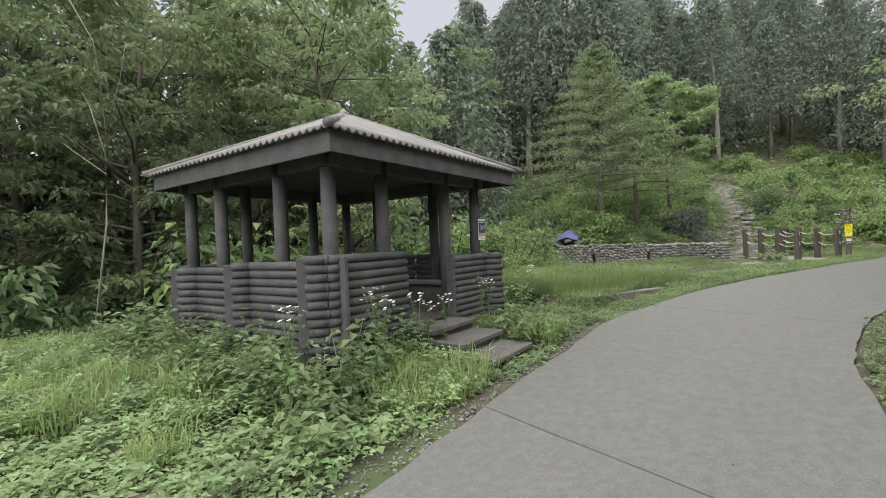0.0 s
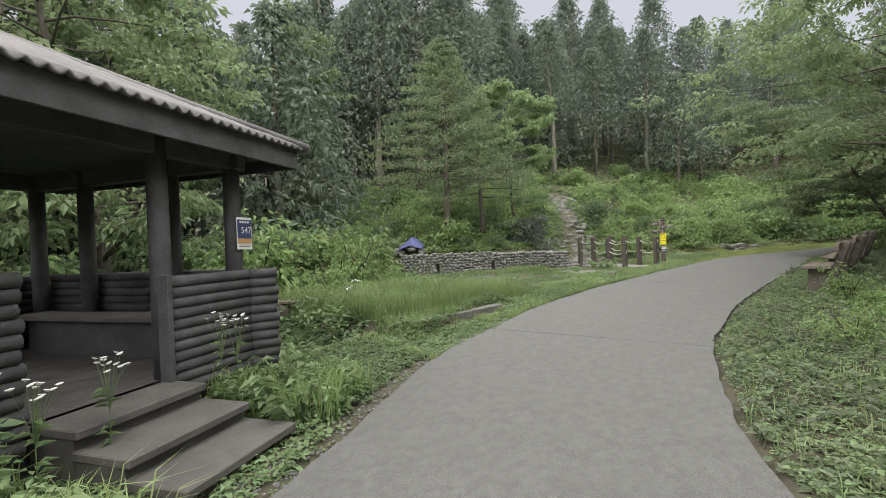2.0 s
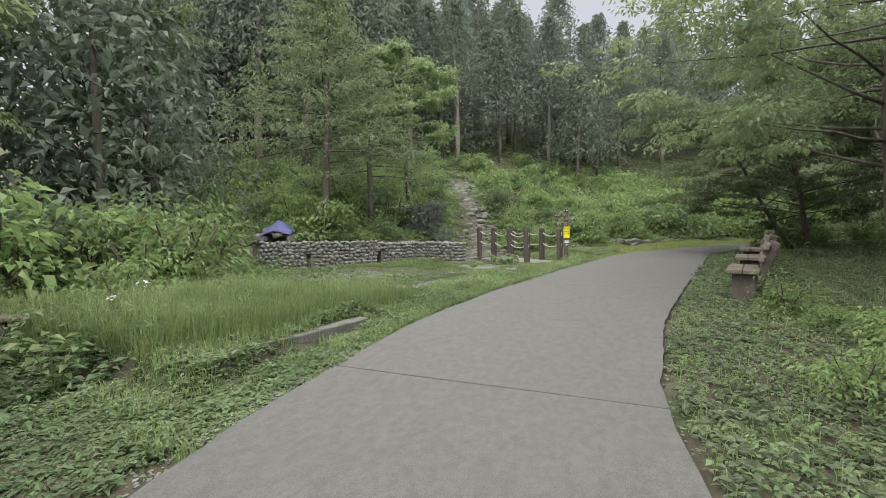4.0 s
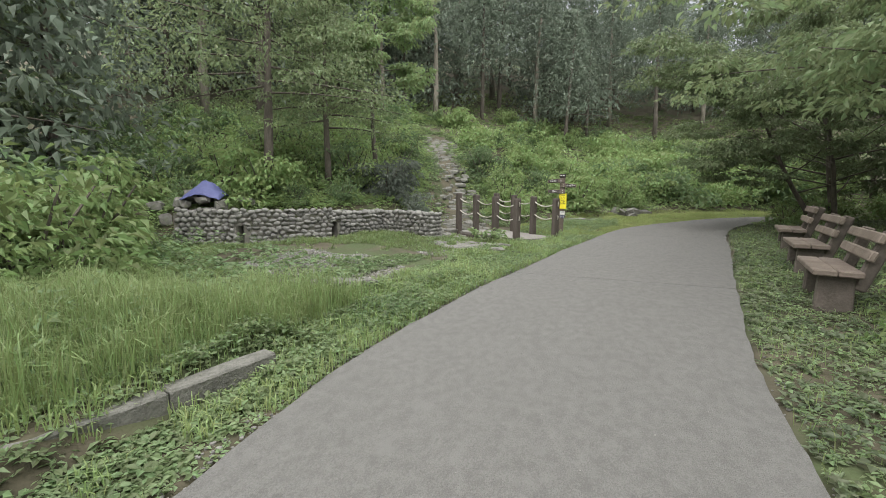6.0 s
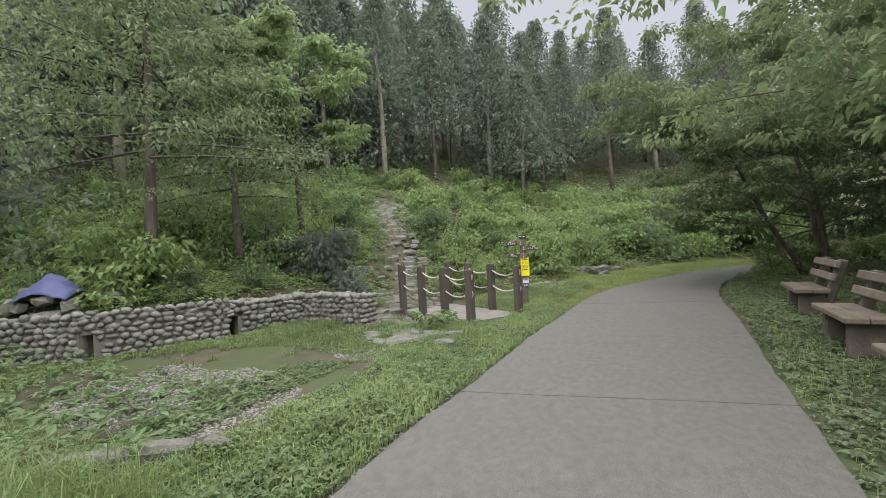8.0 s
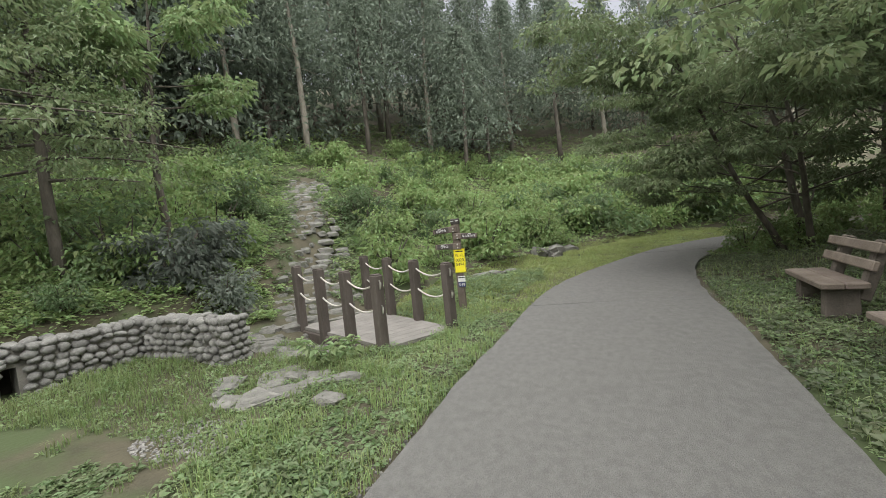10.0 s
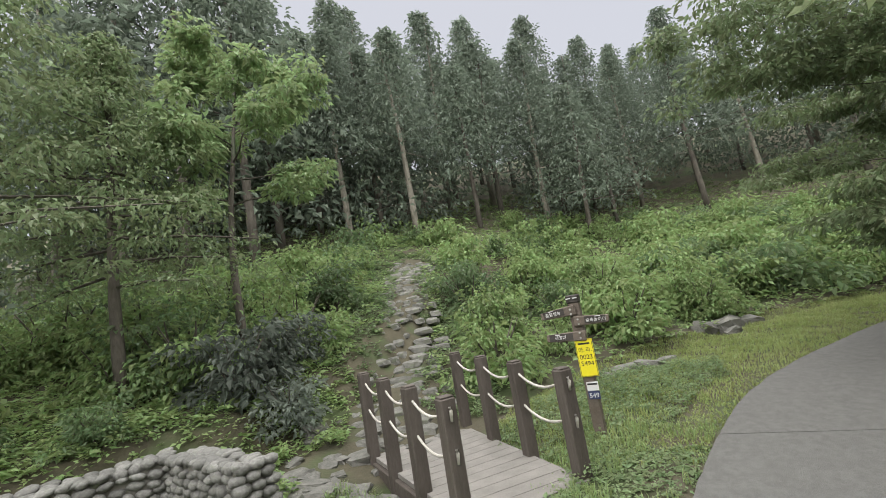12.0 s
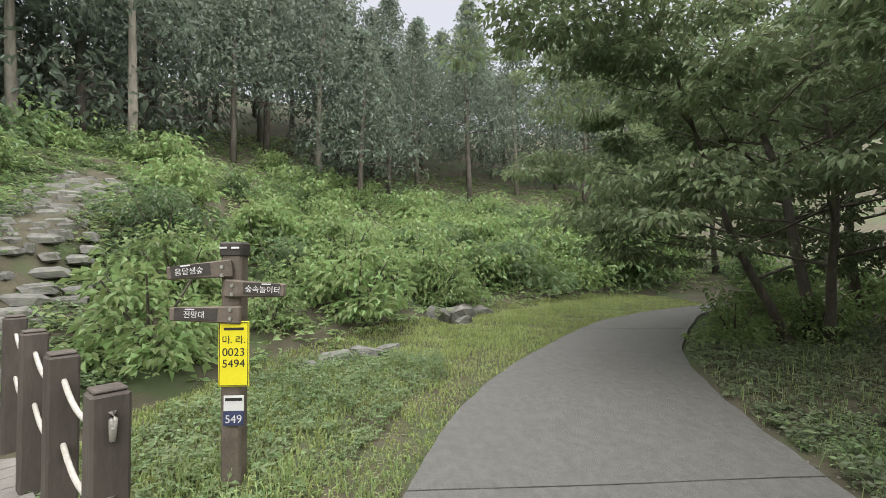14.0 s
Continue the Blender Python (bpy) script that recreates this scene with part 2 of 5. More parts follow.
TOE = ((-60, -6), (-16, 5), (-9, 7.7), (-6.6, 8.4), (-5.4, 10.0), (-4.6, 11.6), (-3.6, 13.2), (-1.5, 14.8), (0.4, 17.3), (2.6, 20.4), (6.0, 23.2), (12, 25), (60, 30))


def road_z(y):
    return np.interp(y, [a for a, _ in RZ], [b for _, b in RZ])


def edge_x(side, y):
    return np.interp(y, [p[1] for p in side], [p[0] for p in side])


def line_dist(line, x, y):
    """Signed distance from a line of points, positive on its left."""
    best = np.full(np.shape(x), 1e9)
    sign = np.ones(np.shape(x))
    for (ax, ay), (bx, by) in zip(line, line[1:]):
        dx, dy = bx - ax, by - ay
        t = np.clip(((x - ax) * dx + (y - ay) * dy) / (dx * dx + dy * dy), 0, 1)
        d = np.hypot(x - ax - t * dx, y - ay - t * dy)
        s = np.where(dx * (y - ay) - dy * (x - ax) > 0, 1.0, -1.0)
        sign = np.where(d < best, s, sign)
        best = np.minimum(d, best)
    return best * sign


def step(v, a, b):
    t = np.clip((v - a) / (b - a), 0, 1)
    return t * t * (3 - 2 * t)


def ripple(x, y):
    return 0.5 * np.sin(x * 2.1 + 1.3 * np.sin(y * 1.3)) * np.sin(y * 1.7 + 0.8 * np.sin(x * 1.1)) + 0.5 * np.sin(x * 5.3 + y * 3.1) * np.sin(y * 4.7 - x * 2.3)


def ground_z(x, y):
    x, y = np.asarray(x, dtype=float), np.asarray(y, dtype=float)
    zr = road_z(y)
    d = np.clip(line_dist(TOE, x, y), 0, 30)
    hill = 0.25 * d + 0.008 * d * d + 0.6 * step(d, 0, 0.35) * step(-x, 4.0, 4.8) * step(x, -12, -9)
    off = np.maximum(line_dist(LEFT, x, y), -line_dist(RIGHT, x, y))
    terrace = 0.2 * step(off, 0.75, 0.9) * step(y, 0.7, 1.0) * step(-y, -4.2, -3.6) * step(-x, 1.2, 1.6) + 0.09 * step(y, 4.5, 7) * step(-x, 2, 4)
    gully = -0.25 * step(-x, 2.2, 3.2) * step(y, -1.0, -0.2) * step(-y, -1.0, 0.2) - 0.35 * step(-x, 6, 12) * step(-y, -6, 2)
    far = 0.04 * np.clip(x - edge_x(RIGHT, y) - 1, 0, 6) + 0.16 * np.clip(x - edge_x(RIGHT, y) - 6, 0, 30)
    wave = 0.035 * ripple(x, y) * step(off, 0.05, 0.8)
    west = 0.35 * np.clip(-x - 12.5, 0, 25) * step(8 - y, 0, 6)
    dip = -0.36 * np.exp(-((x + 1.75) / 1.1) ** 2 - ((y - 12.45) / 0.95) ** 2)
    return zr - 0.03 + west + dip + hill + terrace + gully + far + wave - 0.09 * step(-off, -0.03, 0.1)


def axis(lo, hi, fine, grow=1.25, far=420):
    a = list(np.arange(lo, hi + 1e-6, fine))
    s = fine
    while a[-1] < far:
        s *= grow
        a.append(a[-1] + s)
    s = fine
    while a[0] > -far:
        s *= grow
        a.insert(0, a[0] - s)
    return np.array(a)


gx, gy = axis(-11, 9, 0.2), axis(-9, 24, 0.2)
X, Y = np.meshgrid(gx, gy)
Z = ground_z(X, Y)
gi = np.arange(X.size).reshape(X.shape)
gf = np.stack([gi[:-1, :-1], gi[:-1, 1:], gi[1:, 1:], gi[1:, :-1]], -1).reshape(-1, 4)
ground = new("ground", mesh_of("ground", np.stack([X, Y, Z], -1).reshape(-1, 3), gf, M["soil"], True))
tagged(ground, "brown earth with leaf litter under grass and weeds", "ground", kind="structure")

# road: a dirt bed with concrete slabs between narrow joints
JOINTS = (-14, -9.5, -4.05, 1.92, 7.47, 13.05, 18.4, 23.0)


def edge_at(side, k):
    """The road's edge at k, which counts along the points of the edge."""
    i = min(int(k), len(side) - 2)
    a, b = Vector(side[i]), Vector(side[i + 1])
    p = side[max(i - 1, 0)], side[i], side[i + 1], side[min(i + 2, len(side) - 1)]
    t = k - i
    p = [Vector(q) for q in p]
    return 0.5 * (2 * p[1] + (p[2] - p[0]) * t + (2 * p[0] - 5 * p[1] + 4 * p[2] - p[3]) * t * t + (3 * p[1] - p[0] - 3 * p[2] + p[3]) * t ** 3)


def road_strip(k0, k1, lift, inset, thick, nseg, ncross=10):
    verts, faces = [], []
    for i in range(nseg + 1):
        k = k0 + (k1 - k0) * i / nseg
        l, r = edge_at(LEFT, k), edge_at(RIGHT, k)
        w = (r - l).normalized()
        jl = 0.03 * noise.noise((l.x * 2.2, l.y * 2.2, 0)) + 0.015 * noise.noise((l.x * 9, l.y * 9, 3))
        jr = 0.03 * noise.noise((r.x * 2.2, r.y * 2.2, 5)) + 0.015 * noise.noise((r.x * 9, r.y * 9, 7))
        l, r = l + w * (inset + jl), r - w * (inset + jr)
        row = []
        for j in range(ncross + 1):
            p = l.lerp(r, j / ncross)
            z = float(road_z(p.y)) + lift + 0.006 * noise.noise((p.x * 0.8, p.y * 0.8, 1))
            row.append((p.x, p.y, z))
        verts += [(row[0][0], row[0][1], row[0][2] - thick)] + row + [(row[-1][0], row[-1][1], row[-1][2] - thick)]
    c = ncross + 3
    for i in range(nseg):
        for j in range(c - 1):
            a = i * c + j
            faces.append((a, a + 1, a + c + 1, a + c))
    for i in (0, nseg):
        o = i * c
        for j in range(c - 2):
            faces.append((o, o + j + 1, o + j + 2, o + j + 2))
    return verts, faces


def strip_mesh(name, verts, faces, mat):
    me = bpy.data.meshes.new(name)
    me.from_pydata(verts, [], [tuple(dict.fromkeys(f)) for f in faces])
    me.update()
    me.materials.append(mat)
    for p in me.polygons:
        p.use_smooth = False
    return me


def key_of(y):
    """The count along the edges at which the middle of the road has this y."""
    ks = np.linspace(0, len(LEFT) - 1.001, 900)
    ym = [(edge_at(LEFT, k).y + edge_at(RIGHT, k).y) / 2 for k in ks]
    return float(np.interp(y, ym, ks))


road = new("road", strip_mesh("road", *road_strip(0, len(LEFT) - 1.001, -0.03, 0.02, 0.1, 60), M["joint"]))
tagged(road, "narrow curving concrete lane with dirt-filled joints", "road", kind="structure")
for ya, yb in zip(JOINTS, JOINTS[1:]):
    ka, kb = key_of(ya), key_of(yb)
    g = 0.0095 / max((yb - ya) / (kb - ka), 0.1)
    part("slab", strip_mesh("slab", *road_strip(ka + g, kb - g, 0.0, 0.0, 0.1, max(6, int((yb - ya) * 7))), M["concrete"]), None, road)

# ---- pavilion ----
PAV_U, PAV_N = Vector((-0.354, 0.935, 0)), Vector((0.935, 0.354, 0))
PAV = Matrix(((PAV_U.x, -PAV_N.x, 0, -3.63), (PAV_U.y, -PAV_N.y, 0, -3.52), (0, 0, 1, 0), (0, 0, 0, 1)))   # x along the front, -y towards the road
PAV = PAV @ Matrix.Translation((-2.05, -2.06, 0)) @ Matrix.Rotation(radians(-3), 4, "Z") @ Matrix.Translation((2.05, 2.06, 0))
FLOOR, EAVE = 0.38, 2.55


def log_panel(p, a, b, z0, z1, mat, r=0.052):
    """A parapet panel of stacked logs between two points, each log a part."""
    n = int(round((z1 - z0) / (2 * r * 0.94)))
    for i in range(n):
        bm = bmesh.new()
        z = z0 + (i + 0.5) * (z1 - z0) / n
        d = (Vector((*b, 0)) - Vector((*a, 0))).normalized() * (0.012 * (i % 3))
        rod(bm, (a[0] - d.x, a[1] - d.y, z), (b[0] + d.x, b[1] + d.y, z), r, r, 10)
        part("log", bm, mat, p, smooth=True)


def pavilion():
    p = thing("pavilion", PAV, "open dark-stained log pavilion with a hipped roof and low log parapets", "pavilion")
    cx, cy, h = -0.52, -0.54, 1.53
    for i in range(12):
        bm = bmesh.new()
        box(bm, (cx, cy - h - 0.1 + (i + 0.5) * (2 * h + 0.2) / 12, FLOOR - 0.03), (2 * h + 0.2, (2 * h + 0.2) / 12 - 0.006, 0.06), bev=0.004)
        part("floor_board", bm, M["timber_floor"], p)
    bm = bmesh.new()
    box(bm, (cx, cy, (FLOOR - 0.06 - 0.5) / 2), (3.05, 3.05, FLOOR - 0.06 + 0.5))
    part("plinth", bm, M["timber"], p)
    # square of round posts, four to a side
    posts = []
    for t in (-h, -0.69, 0.66):
        posts += [(t, -h), (h, t), (-t, h), (-h, -t)]
    for x, y in posts:
        bm = bmesh.new()
        rod(bm, (cx + x, cy + y, FLOOR - 0.02), (cx + x, cy + y, EAVE + 0.05), 0.088, 0.082, 16)
        part("post", bm, M["timber"], p, smooth=True)
    # parapets of stacked logs outside the posts, lapping one another with their ends turned out
    runs = ((1.38, ((-2.34, -2.02), (-2.19, -2.16), (-2.08, -2.23), (-1.0, -2.22))),
            (1.27, ((0.07, -2.21), (1.0, -2.24), (1.21, -2.42))),
            (1.32, ((-2.36, -0.62), (-2.2, -0.77), (-2.2, -1.98))),
            (1.26, ((-2.36, 0.76), (-2.22, 0.5), (-2.22, -0.56))),
            (1.27, ((1.18, -2.1), (1.18, -0.7))), (1.27, ((1.18, -0.62), (1.18, 1.05))),
            (1.27, ((1.1, 1.17), (-0.42, 1.17))), (1.27, ((-0.5, 1.17), (-2.1, 1.17))))
    for top, line in runs:
        for a, b in zip(line, line[1:]):
            log_panel(p, a, b, FLOOR - 0.14, top, M["timber"])
    for x, y, top, spin, wide in ((-2.085, -2.285, 1.365, -5, 0.05), (0.05, -2.21, 1.29, 0, 0.05), (-2.37, -2.0, 1.36, 45, 0.045), (-2.39, -0.6, 1.3, 45, 0.045), (-2.39, 0.79, 1.25, 45, 0.045)):
        bm = bmesh.new()
        box(bm, (x, y, (top + FLOOR - 0.3) / 2), (wide, 0.13, top - FLOOR + 0.3), rot=Matrix.Rotation(radians(spin), 3, "Z"), bev=0.008)
        part("end_board", bm, M["timber"], p)
    # seats round the inside
    for a, b in (((-1.72, -1.75), (-1.72, 0.7)), ((-1.6, 0.72), (0.6, 0.72)), ((0.7, -1.75), (0.7, 0.7))):
        bm = bmesh.new()
        a, b = Vector((*a, FLOOR + 0.43)), Vector((*b, FLOOR + 0.43))
        d = b - a
        box(bm, (a + b) / 2, (0.4 if abs(d.x) < 0.1 else abs(d.x), 0.4 if abs(d.y) < 0.1 else abs(d.y), 0.05), bev=0.008)
        part("seat", bm, M["timber_floor"], p)
        bm = bmesh.new()
        box(bm, (a + b) / 2 - Vector((0, 0, 0.235)), (0.06 if abs(d.x) < 0.1 else abs(d.x) * 0.96, 0.06 if abs(d.y) < 0.1 else abs(d.y) * 0.96, 0.41))
        part("seat_support", bm, M["timber"], p)
    # three broad steps on the road side
    for i in range(3):
        bm = bmesh.new()
        z = FLOOR - 0.132 * i
        y0 = -2.10 - 0.43 * i
        box(bm, (-0.42, y0 - 0.245, z - 0.03), (1.0, 0.49, 0.06), bev=0.008)
        box(bm, (-0.42, y0 - 0.22, z - 0.06 - 0.24), (0.96, 0.42, 0.48))
        part("step", bm, M["timber_floor"], p)
    # ring beam, rafters, soffit and roof
    for k in (-1, 1):
        bm = bmesh.new()
        box(bm, (cx, cy + k * h, EAVE - 0.11), (2 * h + 0.3, 0.12, 0.2), bev=0.01)
        part("beam", bm, M["timber"], p)
        bm = bmesh.new()
        box(bm, (cx + k * h, cy, EAVE - 0.112), (0.12, 2 * h + 0.3, 0.2), bev=0.01)
        part("beam", bm, M["timber"], p)
    ox, oy, ex, ey, apex = -0.42, -0.6, 2.0, 1.95, EAVE + 0.92
    bm = bmesh.new()
    ring = [bm.verts.new((ox + x * (ex - 0.06), oy + y * (ey - 0.06), EAVE)) for x, y in ((-1, -1), (1, -1), (1, 1), (-1, 1))]
    top = bm.verts.new((ox, oy, apex - 0.08))
    for k in range(4):
        bm.faces.new((ring[k], ring[(k + 1) % 4], top))
    # boarded underside, level with the beams
    under = [bm.verts.new((ox + x * (ex - 0.08), oy + y * (ey - 0.08), EAVE - 0.03)) for x, y in ((-1, -1), (1, -1), (1, 1), (-1, 1))]
    bm.faces.new(under[::-1])
    part("soffit", bm, M["timber"], p)
    for k in range(4):
        q = Matrix.Rotation(math.pi / 2 * k, 3, "Z")
        o = Vector((ox, oy, 0))
        a, b = (ex, ey) if k % 2 == 0 else (ey, ex)
        bm = bmesh.new()
        box(bm, o + q @ Vector((0, -(b - 0.04), EAVE - 0.045)), (2 * a - 0.05, 0.035, 0.23), rot=q, bev=0.004)
        part("fascia", bm, M["timber"], p)
        m = b
        # corrugated sheet, from the eave to the hips
        nx, ny = int(2 * a / 0.112) * 7, 8
        vs, fs = [], []
        for j in range(ny + 1):
            d = (m + 0.05) * j / ny
            lim = (a + 0.05) * (1 - d / (m + 0.05))
            for i in range(nx + 1):
                x = max(-lim, min(lim, (i / nx * 2 - 1) * (a + 0.05)))
                z = EAVE + 0.075 + d * (apex - EAVE) / m + 0.02 * math.cos(x / 0.112 * 2 * math.pi)
                vs.append(tuple(o + q @ Vector((x, -(b + 0.05 - d), z))))
        for j in range(ny):
            for i in range(nx):
                f = j * (nx + 1) + i
                fs.append((f, f + 1, f + nx + 2, f + nx + 1))
        ob = part("roof_sheet", mesh_of("roof_sheet", vs, fs, M["roof"], True), None, p, "weathered grey corrugated roofing")
        sol = ob.modifiers.new("thickness", "SOLIDIFY")
        sol.thickness, sol.offset = 0.02, -1
    peak = Vector((ox, oy, apex + 0.075))
    for x, y in ((-1, -1), (-1, 1), (1, -1), (1, 1)):
        bm = bmesh.new()
        a = Vector((ox + x * (ex + 0.07), oy + y * (ey + 0.07), EAVE + 0.085))
        tube(bm, [a, a.lerp(peak, 0.5), peak], [0.05, 0.048, 0.045], 8)
        part("hip_cap", bm, M["roof"], p, smooth=True)
    bm = bmesh.new()
    bmesh.ops.create_cone(bm, cap_ends=True, segments=10, radius1=0.13, radius2=0.03, depth=0.1, matrix=Matrix.Translation(peak + Vector((0, 0, 0.03))))
    part("peak_cap", bm, M["roof"], p, smooth=True)
    return p


pavilion()


def number_plate():
    c = PAV @ Vector((1.05, -2.18, 1.66))
    p = thing("number_plate", Matrix.Translation(c) @ PAV.to_3x3().to_4x4(), "white and navy location plate numbered 547 on a pavilion post", "sign")
    bm = bmesh.new()
    box(bm, (0, 0, 0), (0.22, 0.006, 0.34), bev=0.002)
    part("plate", bm, M["white"], p)
    bm = bmesh.new()
    box(bm, (0, -0.0045, 0.045), (0.2, 0.003, 0.2))
    f = part("field", bm, M["navy"], p)
    bm = bmesh.new()
    box(bm, (0, -0.0045, -0.083), (0.2, 0.003, 0.052))
    part("band", bm, M["orange"], p)
    words("writing", "547", 0.1, M["white"], f, Matrix.Translation((0.02, -0.007, 0.03)) @ pose(0, 0, 0, 90, 0, 0))
    for x, w in ((-0.06, 0.025), (-0.025, 0.03), (0.012, 0.025), (0.05, 0.03)):
        bm = bmesh.new()
        box(bm, (x, -0.007, 0.12), (w, 0.002, 0.022))
        part("writing_bar", bm, M["white"], f)
    for z in (-0.125, -0.142):
        bm = bmesh.new()
        box(bm, (0, -0.004, z), (0.17, 0.002, 0.006))
        part("writing_bar", bm, M["black"], p)


number_plate()

# ---- foot bridge, signpost ----
A4, B4 = Vector((-0.87, 11.25, 0)), Vector((-0.04, 12.13, 0))
A1, B1 = Vector((-2.85, 12.78, 0)), Vector((-2.02, 13.98, 0))
POST_TOP, NEAR_TOP = 1.53, 1.43


def bridge():
    mid = (A4 + B4) / 2
    z0 = 0.45
    p = thing("foot_bridge", Matrix.Translation((mid.x, mid.y, 0)), "small timber foot bridge with brown posts and rope rails", "foot bridge")
    rows = [[a.lerp(b, i / 3) - mid for i in range(4)] for a, b in ((A4, A1), (B4, B1))]
    for row in rows:
        d = (row[-1] - row[0]).normalized()
        rot = Matrix.Rotation(math.atan2(d.y, d.x), 3, "Z")
        tops = [NEAR_TOP + (POST_TOP - NEAR_TOP) * i / 3 for i in range(4)]
        for q, ptop in zip(row, tops):
            bm = bmesh.new()
            box(bm, (q.x, q.y, (ptop + z0 - 0.35) / 2), (0.14, 0.14, ptop - z0 + 0.35), rot=rot, bev=0.012)
            po = part("post", bm, M["post"], p)
            bm = bmesh.new()
            box(bm, (q.x, q.y, ptop + 0.008), (0.12, 0.12, 0.016), rot=rot, bev=0.006)
            part("cap", bm, M["post"], po)
        for i in range(3):
            for low in (0.10, 0.44):
                bm = bmesh.new()
                pts = []
                for k in range(11):
                    t = k / 10
                    v = row[i].lerp(row[i + 1], t)
                    pts.append((v.x, v.y, tops[i] + (tops[i + 1] - tops[i]) * t - low - 0.12 * 4 * t * (1 - t)))
                tube(bm, pts, [0.014] * 11, 6)
                part("rope", bm, M["rope"], p, "sagging white rope", True)
        for low in (0.10, 0.44):
            for q, s, ptop in ((row[0], -1, tops[0]), (row[3], 1, tops[3])):
                bm = bmesh.new()
                z = ptop - low
                e = q + d * s * 0.078
                tube(bm, [(e.x, e.y, z + 0.03), (e.x + d.x * s * 0.012, e.y + d.y * s * 0.012, z), (e.x, e.y, z - 0.09)], [0.016, 0.018, 0.012], 6)
                part("rope_end", bm, M["rope"], p, smooth=True)
    # deck boards across, on two bearers
    la, lb = rows[0][0], rows[1][0]
    da, db = rows[0][3] - la, rows[1][3] - lb
    nb = 14
    for i in range(nb):
        bm = bmesh.new()
        t0, t1 = (i + 0.02) / nb * 1.06 - 0.04, (i + 0.98) / nb * 1.06 - 0.04
        c = [la + da * t0, la + da * t1, lb + db * t1, lb + db * t0]
        up = [bm.verts.new((v.x, v.y, z0)) for v in c]
        dn = [bm.verts.new((v.x, v.y, z0 - 0.05)) for v in c]
        bm.faces.new(up)
        bm.faces.new(dn[::-1])
        for k in range(4):
            bm.faces.new((up[k], dn[k], dn[(k + 1) % 4], up[(k + 1) % 4]))
        part("board", bm, M["deck"], p)
    for a, d in ((la, da), (lb, db)):
        bm = bmesh.new()
        e0, e1 = a - d * 0.03, a + d * 1.02
        m = (e0 + e1) / 2
        box(bm, (m.x, m.y, z0 - 0.16), ((e1 - e0).length, 0.1, 0.2), rot=Matrix.Rotation(math.atan2(d.y, d.x), 3, "Z"), bev=0.01)
        part("bearer", bm, M["post"], p)


bridge()


def signpost():
    zb = float(ground_z(0.0, 13.3))
    p = thing("signpost", pose(0.0, 13.3, zb, 0, 0, 0), "dark timber trail signpost with three arms and a yellow plate", "signpost")
    top = 2.09 - zb
    bm = bmesh.new()
    box(bm, (0, 0, top / 2 - 0.1), (0.13, 0.13, top + 0.2), bev=0.012)
    part("post", bm, M["sign_wood"], p)
    bm = bmesh.new()
    box(bm, (0, 0, top - 0.04), (0.15, 0.15, 0.1), bev=0.012)
    cap = part("cap", bm, M["sign_dark"], p)
    for x in (-0.045, 0.035):
        bm = bmesh.new()
        box(bm, (x, -0.088, top - 0.03), (0.05, 0.004, 0.012))
        part("mark", bm, M["white"], cap)
    arms = ((-0.19, top - 0.185, -5, "음달샘숲", 0.42), (0.17, top - 0.31, 3, "숲속놀이터", 0.4), (-0.15, top - 0.47, 2, "전망대", 0.46))
    for x, z, tilt, text, ln in arms:
        r = Matrix.Rotation(radians(tilt), 3, "Y")
        bm = bmesh.new()
        s = -1 if x < 0 else 1
        box(bm, (x, -0.095, z), (ln, 0.035, 0.12), rot=r, bev=0.01)
        for v in bm.verts:
            if s * (v.co.x - x) > ln * 0.4:
                v.co.z = z + (v.co.z - z) * 0.72
        arm = part("arm", bm, M["sign_wood"], p)
        bm = bmesh.new()
        box(bm, (x + s * ln * 0.12, -0.114, z + 0.004), (ln * 0.6, 0.006, 0.08), rot=r)
        part("face", bm, M["sign_dark"], arm)
        for k in (-1, 1):
            bm = bmesh.new()
            rod(bm, (x - s * ln * 0.36 + k * 0.0, -0.11, z + k * 0.028), (x - s * ln * 0.36, -0.122, z + k * 0.028), 0.014, 0.012, 8)
            part("bolt", bm, M["metal"], arm)
        words("writing", text, 0.05, M["white"], arm, Matrix.Translation((x + s * ln * 0.14, -0.119, z - 0.002)) @ pose(0, 0, 0, 90, tilt, 0))
        bm = bmesh.new()
        box(bm, (x + s * ln * 0.2, -0.1185, z + 0.036), (0.06, 0.002, 0.008), rot=r)
        part("writing_bar", bm, M["white"], arm)
    bm = bmesh.new()
    box(bm, (0.03, -0.086, top - 0.735), (0.2, 0.008, 0.43), bev=0.003)
    plate = part("plate", bm, M["yellow"], p, "yellow location plate with black numbers")
    for s in (-1, 1):
        bm = bmesh.new()
        box(bm, (0.03 + s * 0.092, -0.091, top - 0.735), (0.004, 0.002, 0.415))
        part("border", bm, M["black"], plate)
        bm = bmesh.new()
        box(bm, (0.03, -0.091, top - 0.735 + s * 0.207), (0.188, 0.002, 0.004))
        part("border", bm, M["black"], plate)
    for text, z, sz in (("마. 라.", 0.09, 0.06), ("0023", 0.01, 0.075), ("5494", -0.065, 0.075)):
        words("writing", text, sz, M["black"], plate, Matrix.Translation((0.03, -0.092, top - 0.735 + z)) @ pose(0, 0, 0, 90, 0, 0))
    bm = bmesh.new()
    box(bm, (0.03, -0.091, top - 0.735 + 0.165), (0.13, 0.002, 0.018))
    part("writing_bar", bm, M["black"], plate)
    bm = bmesh.new()
    box(bm, (0.03, -0.082, top - 1.06), (0.13, 0.006, 0.1))
    tag = part("tag", bm, M["white"], p, "small white number tag")
    bm = bmesh.new()
    box(bm, (0.03, -0.086, top - 1.035), (0.11, 0.002, 0.02))
    part("writing_bar", bm, M["black"], tag)
